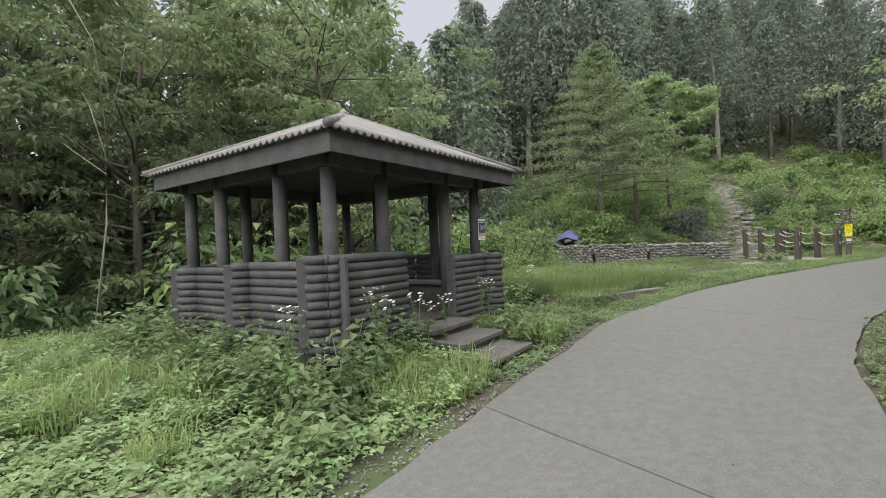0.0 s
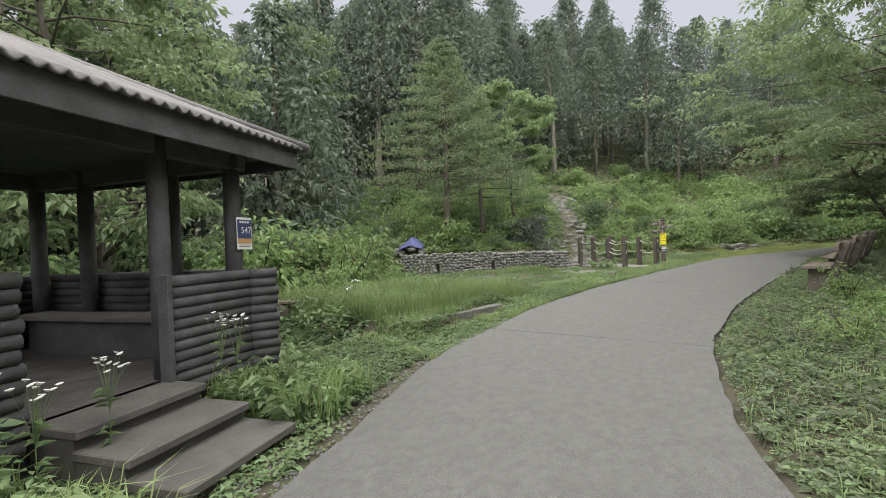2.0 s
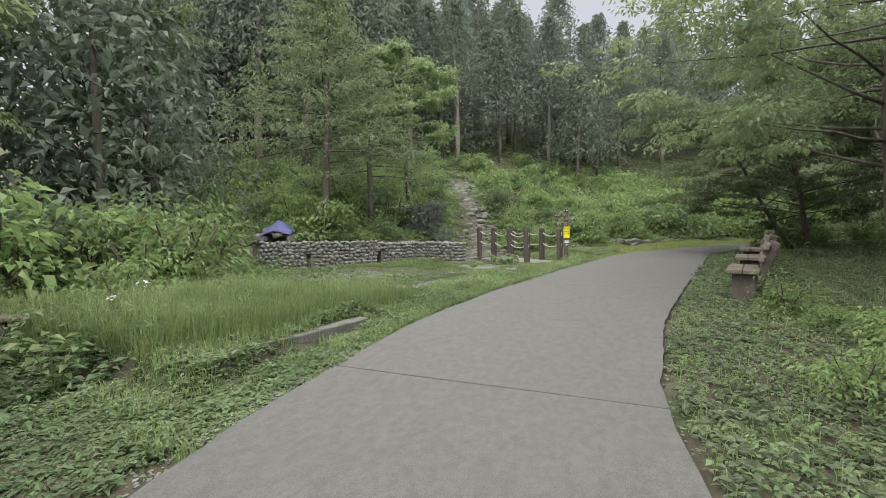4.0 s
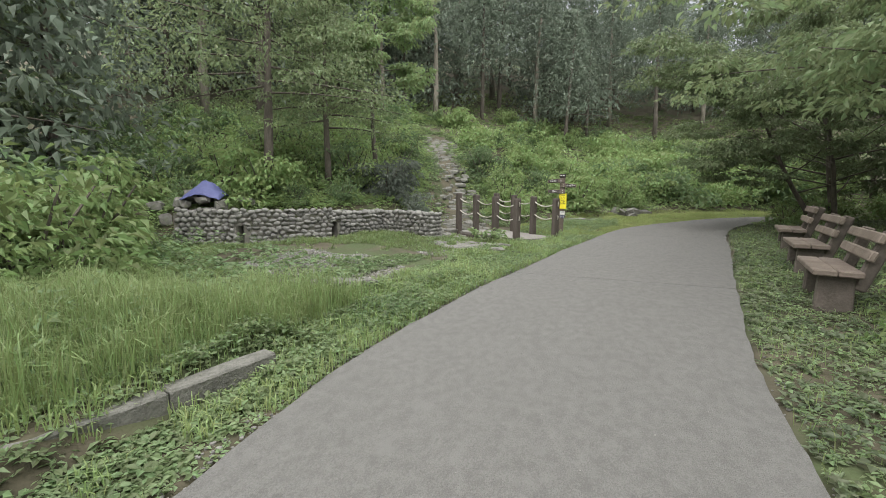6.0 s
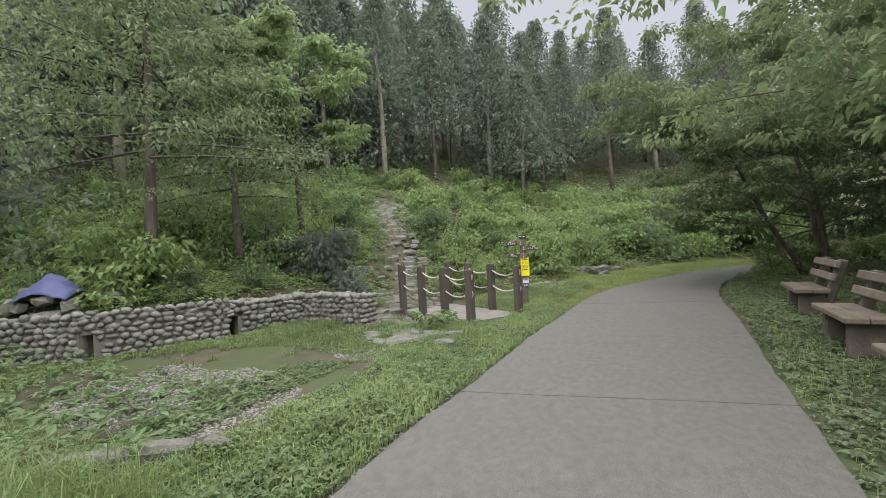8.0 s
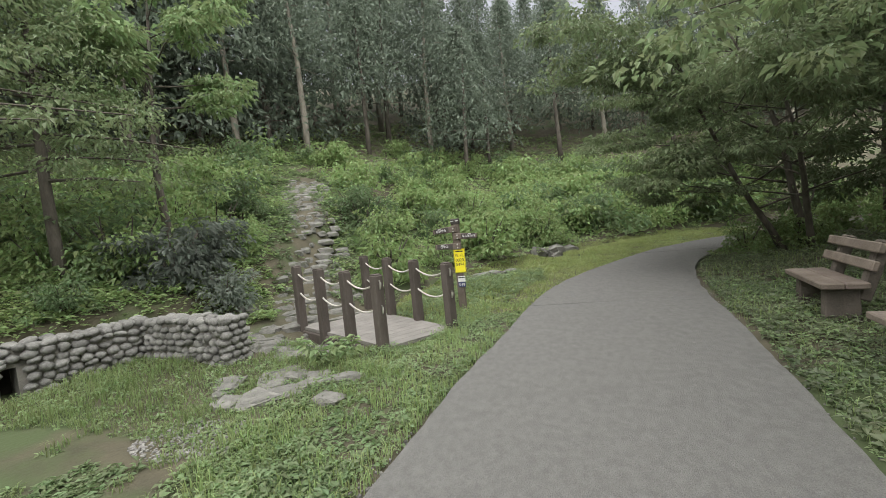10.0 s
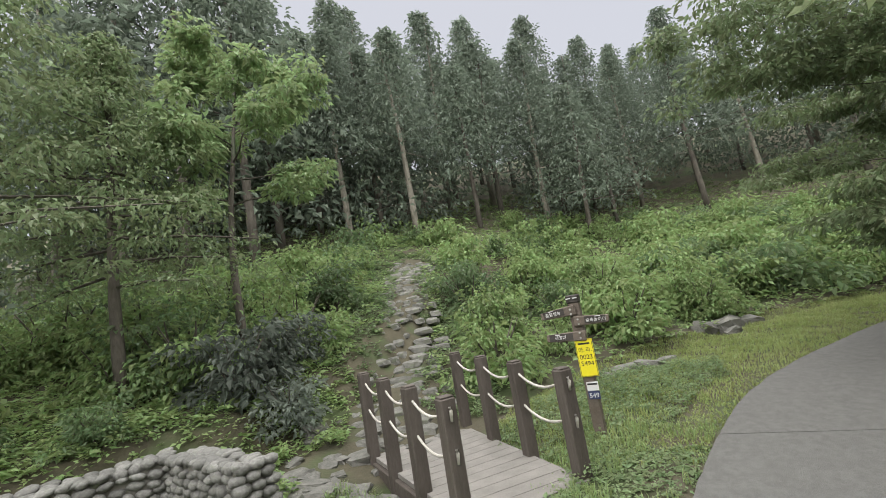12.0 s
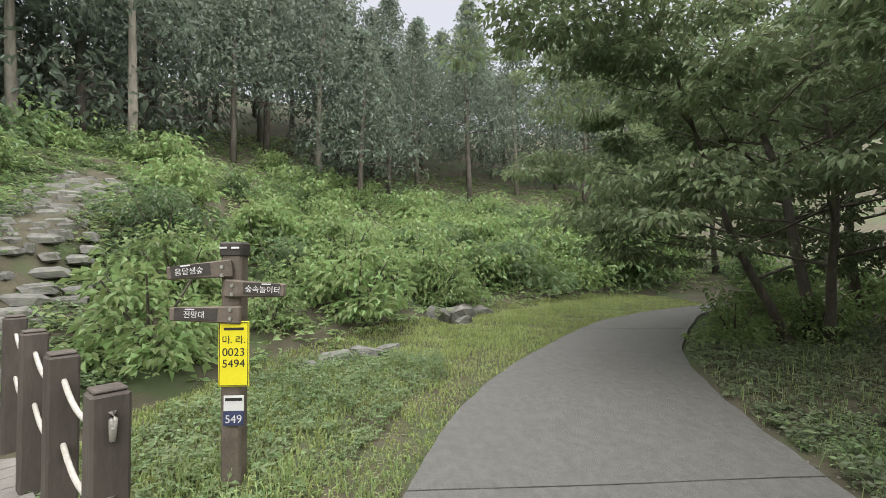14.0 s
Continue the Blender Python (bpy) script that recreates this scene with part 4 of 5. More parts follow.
def stone_wall():
    wall = thing("wall_stone", Matrix.Identity(4), "low retaining wall of rounded grey cobbles with two drain openings", "stone wall", kind="structure")
    tops = (1.14, 1.12, 1.10, 1.10, 1.06)
    bm = bmesh.new()
    made = 0
    for k, (a, b) in enumerate(zip(WALL, WALL[1:])):
        a, b = Vector((*a, 0)), Vector((*b, 0))
        d = (b - a).normalized()
        nr = Vector((d.y, -d.x, 0))
        ln = (b - a).length
        rot = Matrix.Rotation(math.atan2(d.y, d.x), 3, "Z")
        hole = (0.02, 0.28) if k in (1, 2) else None
        spans = [(hole[1], ln)] if hole else [(0, ln)]
        top = (tops[k] + tops[k + 1]) / 2
        for s0, s1 in spans:
            m = a + d * (s0 + s1) / 2 - nr * 0.2
            box(bm, (m.x, m.y, (top - 0.06) / 2), (s1 - s0 + 0.1, 0.34, top - 0.06), rot=rot)
        if hole:
            m = a + d * sum(hole) / 2 - nr * 0.2
            box(bm, (m.x, m.y, 0.93), (0.4, 0.34, 0.22), rot=rot)
            m = a + d * sum(hole) / 2 - nr * 0.42
            # near-black sheet behind the gap, its colour standing in for the hole's shade
            bd = bmesh.new()
            box(bd, (m.x, m.y, 0.5), (0.5, 0.05, 0.8), rot=rot)
            part("drain_shade_panel", bd, M["joint"], wall, "dark panel standing in for the shade inside the drain opening")
        z = 0.30
        course = 0
        while z < top - 0.02:
            hgt = 0.105
            s = -0.02 + (0.06 if course % 2 else 0)
            while s < ln:
                w = float(rng.uniform(0.12, 0.2))
                mid = s + w / 2
                s += w * 0.94
                if hole and hole[0] - 0.02 < mid < hole[1] and z < 0.8:
                    continue
                q = a + d * mid + nr * float(rng.uniform(-0.045, -0.01))
                sc = (w * float(rng.uniform(0.85, 1.12)), float(rng.uniform(0.13, 0.17)), hgt * float(rng.uniform(0.95, 1.5)))
                ob = new("cobble", COBBLES[int(rng.integers(0, 7))])
                ob.parent = wall
                ob.matrix_world = Matrix.Translation((q.x, q.y, z + 0.05 + float(rng.uniform(-0.025, 0.025)))) @ rot.to_4x4() @ Matrix.Rotation(float(rng.uniform(-0.35, 0.35)), 4, "Y") @ Matrix.Diagonal((*sc, 1))
                made += 1
            z += hgt * 0.93
            course += 1
        s = 0.0
        while s < ln:
            w = float(rng.uniform(0.12, 0.21))
            for back in (0.1, 0.3):
                q = a + d * (s + w / 2) - nr * (back + float(rng.uniform(-0.03, 0.03)))
                ob = new("cobble", COBBLES[int(rng.integers(0, 7))])
                ob.parent = wall
                ob.matrix_world = Matrix.Translation((q.x, q.y, top - 0.05 + float(rng.uniform(-0.025, 0.02)))) @ rot.to_4x4() @ Matrix.Rotation(float(rng.uniform(-0.4, 0.4)), 4, "Z") @ Matrix.Rotation(float(rng.uniform(-0.3, 0.3)), 4, "Y") @ Matrix.Diagonal((w * 1.1, float(rng.uniform(0.17, 0.25)), float(rng.uniform(0.1, 0.15)), 1))
            s += w * 0.97
    d = (Vector((*WALL[-1], 0)) - Vector((*WALL[-2], 0))).normalized()
    back = Vector((-d.y, d.x, 0))
    for row in range(8):
        for k in range(3):
            q = Vector((*WALL[-1], 0)) + d * 0.05 + back * (0.02 + 0.15 * k + 0.05 * (row % 2))
            ob = new("cobble", COBBLES[(row * 3 + k) % 7])
            ob.parent = wall
            ob.matrix_world = Matrix.Translation((q.x, q.y, 0.36 + 0.094 * row)) @ Matrix.Rotation(math.atan2(d.y, d.x) + 1.57, 4, "Z") @ Matrix.Diagonal((0.18, 0.14, 0.13, 1))
    part("core", bm, M["mortar"], wall, "grey mortar between the cobbles")


stone_wall()


def stone(kind, at, size, spin, tilt=0.0, label="", group="", name="stone", lift=0.0):
    x, y = at
    ob = new(name, (BLOCKS if kind == "block" else ROUNDS)[int(rng.integers(0, 7))])
    ob.matrix_world = Matrix.Translation((x, y, float(ground_z(x, y)) + lift)) @ Matrix.Rotation(spin, 4, "Z") @ Matrix.Rotation(tilt, 4, "X") @ Matrix.Diagonal((*size, 1))
    return tagged(ob, label, "stone" if name != "boulder" else "boulder", group)


ROUNDS = stone_meshes("boulder", 7, 64, M["rock"], 0.8, 0.14, 9, 6)

# rough stone stairs up the hill
stairs = thing("stone_stairs", Matrix.Identity(4), "rough stairs of split grey stones climbing the hillside", "stairs")
length = [0.0]
for a, b in zip(STAIR, STAIR[1:]):
    length.append(length[-1] + math.hypot(b[0] - a[0], b[1] - a[1]))
run = 0.05
while run < length[-1]:
    cx, cy = np.interp(run, length, [p[0] for p in STAIR]), np.interp(run, length, [p[1] for p in STAIR])
    nx, ny = np.interp(min(run + 0.4, length[-1]), length, [p[0] for p in STAIR]), np.interp(min(run + 0.4, length[-1]), length, [p[1] for p in STAIR])
    d = Vector((nx - cx, ny - cy, 0))
    if d.length < 0.01:
        break
    d.normalize()
    sd = Vector((d.y, -d.x, 0))
    wid = 1.6 if run < 1.6 else 1.4
    zc = float(ground_z(cx, cy))
    s = -wid / 2 + float(rng.uniform(-0.12, 0.12))
    while s < wid / 2 - 0.1:
        w = float(rng.uniform(0.16, 0.55))
        if rng.random() < 0.12:
            s += w * 0.7
            continue
        q = Vector((cx, cy, 0)) + sd * (s + w / 2) + d * float(rng.uniform(-0.06, 0.06))
        ob = new("stone", BLOCKS[int(rng.integers(0, 7))])
        ob.parent = stairs
        ob.matrix_world = Matrix.Translation((q.x, q.y, 0.25 * zc + 0.75 * float(ground_z(q.x, q.y)) - 0.045 + float(rng.uniform(-0.035, 0.015)))) @ Matrix.Rotation(math.atan2(sd.y, sd.x) + float(rng.uniform(-0.3, 0.3)), 4, "Z") @ Matrix.Rotation(float(rng.uniform(-0.12, 0.12)), 4, "X") @ Matrix.Rotation(float(rng.uniform(-0.1, 0.1)), 4, "Y") @ Matrix.Diagonal((w * float(rng.uniform(0.7, 0.95)), float(rng.uniform(0.26, 0.44)), float(rng.uniform(0.13, 0.19)), 1))
        s += w
    run += 0.3

# ledges of bedrock beside the bridge, boulders, rubble
for x, y, n, rx, ry in ((-1.45, 9.95, 7, 0.5, 0.3), (-3.1, 12.0, 14, 0.55, 0.5), (-3.9, 12.9, 10, 0.6, 0.5), (-2.5, 11.75, 16, 0.4, 0.3), (-2.1, 11.35, 12, 0.4, 0.25), (-3.3, 11.6, 14, 0.45, 0.35), (-1.9, 10.2, 8, 0.5, 0.25), (-3.2, 13.1, 9, 0.5, 0.4)):
    for i in range(n):
        w = rng.uniform(0.16, 0.52)
        stone("block", (x + rng.normal(0, rx * 0.7), y + rng.normal(0, ry * 0.7)), (w, w * rng.uniform(0.5, 0.9), rng.uniform(0.08, 0.18)), rng.uniform(0, 6.28), rng.uniform(-0.25, 0.25), "flat split grey rock beside the foot bridge", "rocks by the bridge", lift=-0.02)
stone("block", (-1.62, 9.8), (0.55, 0.32, 0.14), 0.6, 0.08, "flat slab of bedrock in the verge grass", "rocks by the bridge", lift=-0.01)
stone("block", (-1.12, 10.12), (0.6, 0.3, 0.13), 0.5, -0.05, "flat slab of bedrock in the verge grass", "rocks by the bridge", lift=-0.01)
for x, y, s, z in ((2.1, 20.0, 0.8, 0.5), (1.65, 19.7, 0.5, 0.35), (2.6, 20.5, 0.5, 0.3), (2.2, 19.6, 0.4, 0.25), (0.1, 16.5, 0.4, 0.15), (0.5, 16.9, 0.45, 0.2), (-0.2, 16.1, 0.3, 0.15), (0.8, 17.2, 0.3, 0.18)):
    stone("block", (x, y), (s * 1.2, s * 0.8, z), x * 5, 0.3, "grey boulder at the foot of the hillside", "hillside boulders", "boulder", 0.0)
for i in range(22):
    x, y = -7.75 + rng.normal(0, 0.45), 8.35 + rng.normal(0, 0.28)
    stone("block", (x, y), rng.uniform(0.22, 0.5, 3) * np.array([1, 0.8, 0.6]), rng.uniform(0, 6), rng.uniform(-0.3, 0.3), "loose rubble stone piled at the wall end", "rubble pile", lift=0.1 + 0.3 * math.exp(-((x + 7.75) ** 2 + (y - 8.35) ** 2) / 0.25))

# blue sheet thrown over the rubble
tn = 15
tv = []
for j in range(tn):
    for i in range(tn):
        u, v = i / (tn - 1) * 2 - 1, j / (tn - 1) * 2 - 1
        r = math.hypot(u, v)
        tv.append((u * 0.46, v * 0.36, 0.34 * math.exp(-r * r * 1.2) + 0.05 * noise.noise((u * 3, v * 3, 2)) - 0.10 * r))
tf = [(j * tn + i, j * tn + i + 1, (j + 1) * tn + i + 1, (j + 1) * tn + i) for j in range(tn - 1) for i in range(tn - 1)]
tarp = new("tarpaulin", mesh_of("tarpaulin", tv, tf, M["tarp"], True))
tarp.matrix_world = pose(-7.75, 8.5, float(ground_z(-7.75, 8.5)) + 0.34, 0, 0, 20)
sol = tarp.modifiers.new("thickness", "SOLIDIFY")
sol.thickness = 0.006
tagged(tarp, "crumpled blue tarpaulin over a heap of rubble", "tarpaulin")

# kerb of old concrete along the terrace, and edging blocks by the gravel
KERB = ((-2.15, 0.95), (-1.9, 1.75), (-1.7, 2.6), (-1.52, 3.45))
for a, b in zip(KERB, KERB[1:]):
    a, b = Vector((*a, 0)), Vector((*b, 0))
    m, d = (a + b) / 2, b - a
    bm = bmesh.new()
    box(bm, (0, 0, 0), (d.length - 0.006, 0.17, 0.42), bev=0.015)
    bmesh.ops.subdivide_edges(bm, edges=bm.edges, cuts=3, use_grid_fill=True)
    for v in bm.verts:
        v.co += Vector((0, 0.012, 0.012)) * noise.noise(v.co * 6 + Vector((m.y, 0, 0)))
    ob = new("kerb", bm_mesh("kerb", bm, M["kerb"]))
    ob.matrix_world = pose(m.x, m.y, 0.225 - 0.21 + 0.02 * max(0, m.y - 2.6), 0, 0, math.degrees(math.atan2(d.y, d.x)))
    tagged(ob, "weathered concrete kerb block edging the grass terrace", "kerb", "terrace kerb")
for x, y, ln, spin in ((-2.85, 5.52, 0.58, 38), (-2.36, 5.84, 0.42, 30), (-1.98, 6.0, 0.24, 5)):
    bm = bmesh.new()
    box(bm, (0, 0, 0), (ln, 0.14, 0.26), bev=0.03)
    for v in bm.verts:
        v.co += Vector((0.0, 0.02, 0.025)) * noise.noise(v.co * 9 + Vector((x * 5, 0, 0)))
    ob = new("edging_block", bm_mesh("edging_block", bm, M["kerb"]))
    ob.matrix_world = pose(x, y, 0.22, 6, 3, spin)
    tagged(ob, "broken concrete edging block beside a gravel patch", "edging block", "gravel edging")


# ---- benches ----
def bench(x, y, spin, z):
    b = thing("bench", pose(x, y, z, 0, 0, spin), "weathered timber bench with a plank back on stout stub legs", "bench", "benches by the lane")
    bm = bmesh.new()
    for yy in (-0.115, 0.115):
        box(bm, (0, yy, 0.41), (1.35, 0.222, 0.07), bev=0.012)
    part("seat", bm, M["bench_wood"], b, "pale worn timber seat")
    for s in (-1, 1):
        bm = bmesh.new()
        box(bm, (s * 0.45, 0.02, 0.14), (0.16, 0.36, 0.47), bev=0.02, taper=0.9)
        part("leg", bm, M["bench_dark"], b)
        bm = bmesh.new()
        box(bm, (s * 0.45, 0.33, 0.55), (0.13, 0.13, 0.72), rot=Matrix.Rotation(radians(-18), 3, "X"), bev=0.02)
        part("back_post", bm, M["bench_dark"], b)
    for zz, yy in ((0.63, 0.26), (0.83, 0.32)):
        bm = bmesh.new()
        box(bm, (0, yy, zz), (1.4, 0.07, 0.12), rot=Matrix.Rotation(radians(-18), 3, "X"), bev=0.015)
        part("backrest", bm, M["bench_wood"], b)
    return b


for (x0, y0), (x1, y1) in (((3.40, 6.66), (3.70, 8.02)), ((3.96, 8.95), (4.22, 10.2)), ((4.48, 11.3), (4.78, 12.5))):
    d = Vector((x1 - x0, y1 - y0)).normalized()
    cx, cy = (x0 + x1) / 2 + d.y * 0.23, (y0 + y1) / 2 - d.x * 0.23
    bench(cx, cy, math.degrees(math.atan2(-d.y, -d.x)) + 0, float(road_z(cy)) + 0.0)

# low plank bench by the ditch behind the pavilion
lb = thing("plank_bench", pose(-5.5, 0.75, float(ground_z(-5.5, 0.75)), 0, 0, 25), "low weathered plank bench on dark log supports", "bench")
bm = bmesh.new()
box(bm, (0, 0, 0.42), (1.7, 0.3, 0.05), bev=0.01)
part("seat", bm, M["bench_wood"], lb)
for s in (-0.5, 0.5):
    bm = bmesh.new()
    rod(bm, (s, -0.16, 0.2), (s, 0.16, 0.2), 0.195, 0.19, 12)
    part("leg", bm, M["bench_dark"], lb, smooth=True)


# ---- ground cover ----
def inside(n, x0, x1, y0, y1, keep, seed):
    rg = np.random.default_rng(seed)
    xs, ys = rg.uniform(x0, x1, n * 4), rg.uniform(y0, y1, n * 4)
    k = np.nonzero(keep(xs, ys))[0][:n]
    return rg, xs[k], ys[k], ground_z(xs[k], ys[k])


PAV_INV = np.array(PAV.inverted())


def off_pavilion(x, y, grow=0.0):
    """Outside the pavilion, grown by some metres, and off its steps."""
    u = PAV_INV[0, 0] * x + PAV_INV[0, 1] * y + PAV_INV[0, 3]
    v = PAV_INV[1, 0] * x + PAV_INV[1, 1] * y + PAV_INV[1, 3]
    hut = (u > -2.3 - grow) & (u < 1.2 + grow) & (v > -2.25 - grow) & (v < 1.2 + grow)
    steps = (u > -1.2) & (u < 0.3) & (v > -3.72) & (v < 0)
    return ~(hut | steps)


def left_of_road(x, y, a=0.05, b=99):
    d = line_dist(LEFT, x, y)
    return (d > a) & (d < b)


def right_of_road(x, y, a=0.05, b=99):
    d = -line_dist(RIGHT, x, y)
    return (d > a) & (d < b)


def tufts(x, y, f=1.0):
    """Uneven growth, from 0 to 1."""
    return np.clip(0.5 + 0.55 * ripple(x * f, y * f) + 0.3 * np.sin(x * 0.9 - y * 0.7), 0.05, 1)


def blades(name, label, seed, n, box4, keep, length, width, mat, bend=0.5):
    rg, x, y, z = inside(n, *box4, keep, seed)
    m = len(x)
    ang = rg.uniform(0, 2 * np.pi, m)
    ln = rg.uniform(*length, m) * (0.6 + 0.6 * tufts(x, y))
    w = rg.uniform(*width, m)
    d = np.stack([np.cos(ang), np.sin(ang), np.zeros(m)], 1)
    sd = np.stack([-np.sin(ang), np.cos(ang), np.zeros(m)], 1) * w[:, None] / 2
    up = np.array([0, 0, 1.0])
    bn = (rg.uniform(0.15, 1, m) * bend)[:, None]
    L = ln[:, None]
    base = np.stack([x, y, z - 0.02], 1)
    mid = base + up * L * 0.6 + d * L * bn * 0.3
    tip = base + up * L * (0.95 - 0.45 * bn) + d * L * bn * 0.95
    v = np.stack([base - sd, base + sd, mid + sd * 0.8, mid - sd * 0.8, tip], 1).reshape(-1, 3)
    i = np.arange(m)[:, None] * 5
    f = np.concatenate([i + np.array([[0, 1, 2]]), i + np.array([[0, 2, 3]]), i + np.array([[3, 2, 4]])], 1).reshape(-1, 3)
    return tagged(new(name, mesh_of(name, v, f, mat)), label, "grass", kind="stuff")


def cover(name, label, seed, n, box4, keep, height, size, mat, ratio=(0.45, 0.7), flat=0.6):
    """Leafy ground cover: small leaves in whorls at uneven heights."""
    rg, x, y, z = inside(n // 5, *box4, keep, seed)
    m = len(x)
    hh = rg.uniform(*height, m) * tufts(x, y, 1.3)
    cen = np.stack([x, y, z + hh], 1)
    cen = np.repeat(cen, 5, 0)
    k = len(cen)
    ang = np.tile(np.arange(5) * 2 * np.pi / 5, m) + np.repeat(rg.uniform(0, 6.28, m), 5) + rg.normal(0, 0.3, k)
    s = np.repeat(rg.uniform(*size, m), 5) * rg.uniform(0.7, 1.2, k)
    tip = np.stack([np.cos(ang), np.sin(ang), rg.normal(0.1, 0.3, k)], 1)
    nrm = np.stack([rg.normal(0, 1 - flat, k), rg.normal(0, 1 - flat, k), np.ones(k)], 1)
    pos = cen + tip * s[:, None] * 0.15 - np.array([0, 0, 1.0]) * (rg.random(k)[:, None] * 0.5 * np.repeat(hh, 5)[:, None])
    return tagged(new(name, leaves_mesh(name, pos, tip, nrm, s, s * rg.uniform(*ratio, k), mat, 0.08, 0.15)), label, "weeds", kind="stuff")


meadow = lambda x, y: left_of_road(x, y, 0.24) & off_pavilion(x, y, 0.02) & (y < -1.2 + 0 * x)
blades("tall_grass", "tall uneven green grass in front of the pavilion", 71, 22000, (-6.5, 2.2, -9, -1.2), lambda x, y: meadow(x, y) & (tufts(x, y, 0.8) > 0.5), (0.25, 0.55), (0.007, 0.015), M["grass"], 0.8)
cover("meadow_weeds", "lush leafy weeds in front of the pavilion", 72, 92000, (-7, 2.2, -9, -1.2), meadow, (0.04, 0.5), (0.035, 0.09), M["weed"])
verge = lambda x, y: (np.abs(line_dist(KERB, x, y)) > 0.13) & left_of_road(x, y, 0.2, 2.6) & off_pavilion(x, y, 0.02) & ~left_of_road(x, y, 1.0, 2.0 + 0 * x) | (np.hypot(x + 2.15, y - 0.95) > 0.55) & (left_of_road(x, y, 0.24, 4.5) & (y < 0.9) & off_pavilion(x, y, 0.02))
cover("verge_weeds", "low weeds along the lane edge", 73, 52000, (-7, 2, -2, 8.5), verge, (0.02, 0.18), (0.035, 0.075), M["weed"])
near = lambda x, y: left_of_road(x, y, 0.04, 1.6) & (line_dist(TOE, x, y) < 0)
blades("verge_grass", "short tufted grass along the lane edge", 74, 26000, (-3, 4, 0, 13.5), lambda x, y: near(x, y) & (tufts(x, y, 1.4) > 0.3), (0.07, 0.24), (0.006, 0.012), M["grass"], 0.8)
WALL_LINE = ((-9.5, 7.4),) + WALL[1:] + ((-2.6, 11.2), (-3.2, 13))
terrace = lambda x, y: left_of_road(x, y, 0.85) & (np.abs(line_dist(KERB, x, y)) > 0.14) & (line_dist(WALL_LINE, x, y) < -0.05) & (y > 0.9) & ((x < -1.9) | (y > 3.6)) & ((np.hypot((x + 3.4) / 2.5, (y - 7.4) / 1.6) > 1) | (ripple(x * 2, y * 2) > 0.5))
blades("terrace_grass", "long soft grass on the terrace by the kerb", 75, 26000, (-8, -1, 0.9, 5.2), lambda x, y: terrace(x, y) & (tufts(x, y, 0.9) > 0.25), (0.25, 0.68), (0.004, 0.01), M["grass"], 0.9)
blades("terrace_lawn", "short trodden grass before the stone wall", 76, 30000, (-8, 0, 5, 12), terrace, (0.06, 0.18), (0.006, 0.012), M["grass"], 0.9)
cover("terrace_weeds", "low weeds on the grass terrace", 77, 30000, (-9, 0, 0.9, 12), terrace, (0.02, 0.14), (0.03, 0.06), M["weed"])
ditch = lambda x, y: off_pavilion(x, y, 0.1) & (line_dist(TOE, x, y) < 1.5) & (x < -2.5)
cover("ditch_weeds", "rank leafy weeds along the ditch and under the trees", 78, 40000, (-13, -2.5, -10, 7.5), ditch, (0.05, 0.5), (0.06, 0.13), M["leaf_shrub_dark"])
lawn = lambda x, y: left_of_road(x, y, 0.04, 3.0) & (line_dist(TOE, x, y) < 0.6)
blades("lawn_strip", "bright mown grass strip between lane and hillside", 79, 52000, (-1.5, 9, 12.4, 24), lawn, (0.05, 0.12), (0.009, 0.017), M["lawn"], 0.9)
rightside = lambda x, y: right_of_road(x, y, 0.05, 7)
cover("verge_weeds", "small broad-leaved weeds among the verge grass", 87, 32000, (-3, 3, 0, 12.8), near, (0.02, 0.17), (0.025, 0.065), M["weed"])
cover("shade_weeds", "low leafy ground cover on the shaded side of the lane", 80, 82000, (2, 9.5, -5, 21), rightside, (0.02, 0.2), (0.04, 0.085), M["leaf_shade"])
blades("shade_grass", "thin grass on the shaded side of the lane", 81, 16000, (2, 9, -4, 20), rightside, (0.08, 0.25), (0.004, 0.009), M["grass"], 0.9)
pathside = lambda x, y: (np.abs(line_dist(STAIR, x, y)) < 1.7) & (np.abs(line_dist(STAIR, x, y)) > 0.42 + 0.45 * ripple(x * 2, y * 2)) & (line_dist(TOE, x, y) > -0.3)
cover("stairside_weeds", "bright weeds creeping over the stone stairs", 83, 24000, (-9, -1.5, 14.2, 23), pathside, (0.03, 0.26), (0.04, 0.09), M["weed"])
hillcover = lambda x, y: (line_dist(TOE, x, y) > 0.1) & (line_dist(TOE, x, y) < 19) & (np.abs(line_dist(STAIR, x, y)) > 0.5)
cover("hillside_undergrowth", "dense leafy undergrowth between the hillside shrubs", 82, 70000, (-19, 14, 6, 40), hillcover, (0.08, 0.5), (0.08, 0.16), M["leaf_shrub"])

cover("lane_weeds", "small leafy weeds in the verge beside the benches", 95, 36000, (2, 6.5, -4, 14), lambda x, y: right_of_road(x, y, 0.08, 2.2), (0.02, 0.16), (0.025, 0.06), M["weed"])
bank = lambda x, y: right_of_road(x, y, 4.5) & (line_dist(TOE, x, y) < 2)
cover("bank_undergrowth", "rank undergrowth beneath the lane trees", 96, 26000, (6, 32, -6, 34), bank, (0.1, 0.7), (0.12, 0.26), M["leaf_shrub_dark"])
hutside = lambda x, y: off_pavilion(x, y, 0.03) & ~off_pavilion(x, y, 0.85) & left_of_road(x, y, 0.5) & (x + y < -4.6)
cover("pavilion_weeds", "tall leafy weeds growing against the pavilion parapet", 97, 16000, (-5.5, 1, -8, -3), hutside, (0.25, 0.95), (0.05, 0.12), M["weed"])
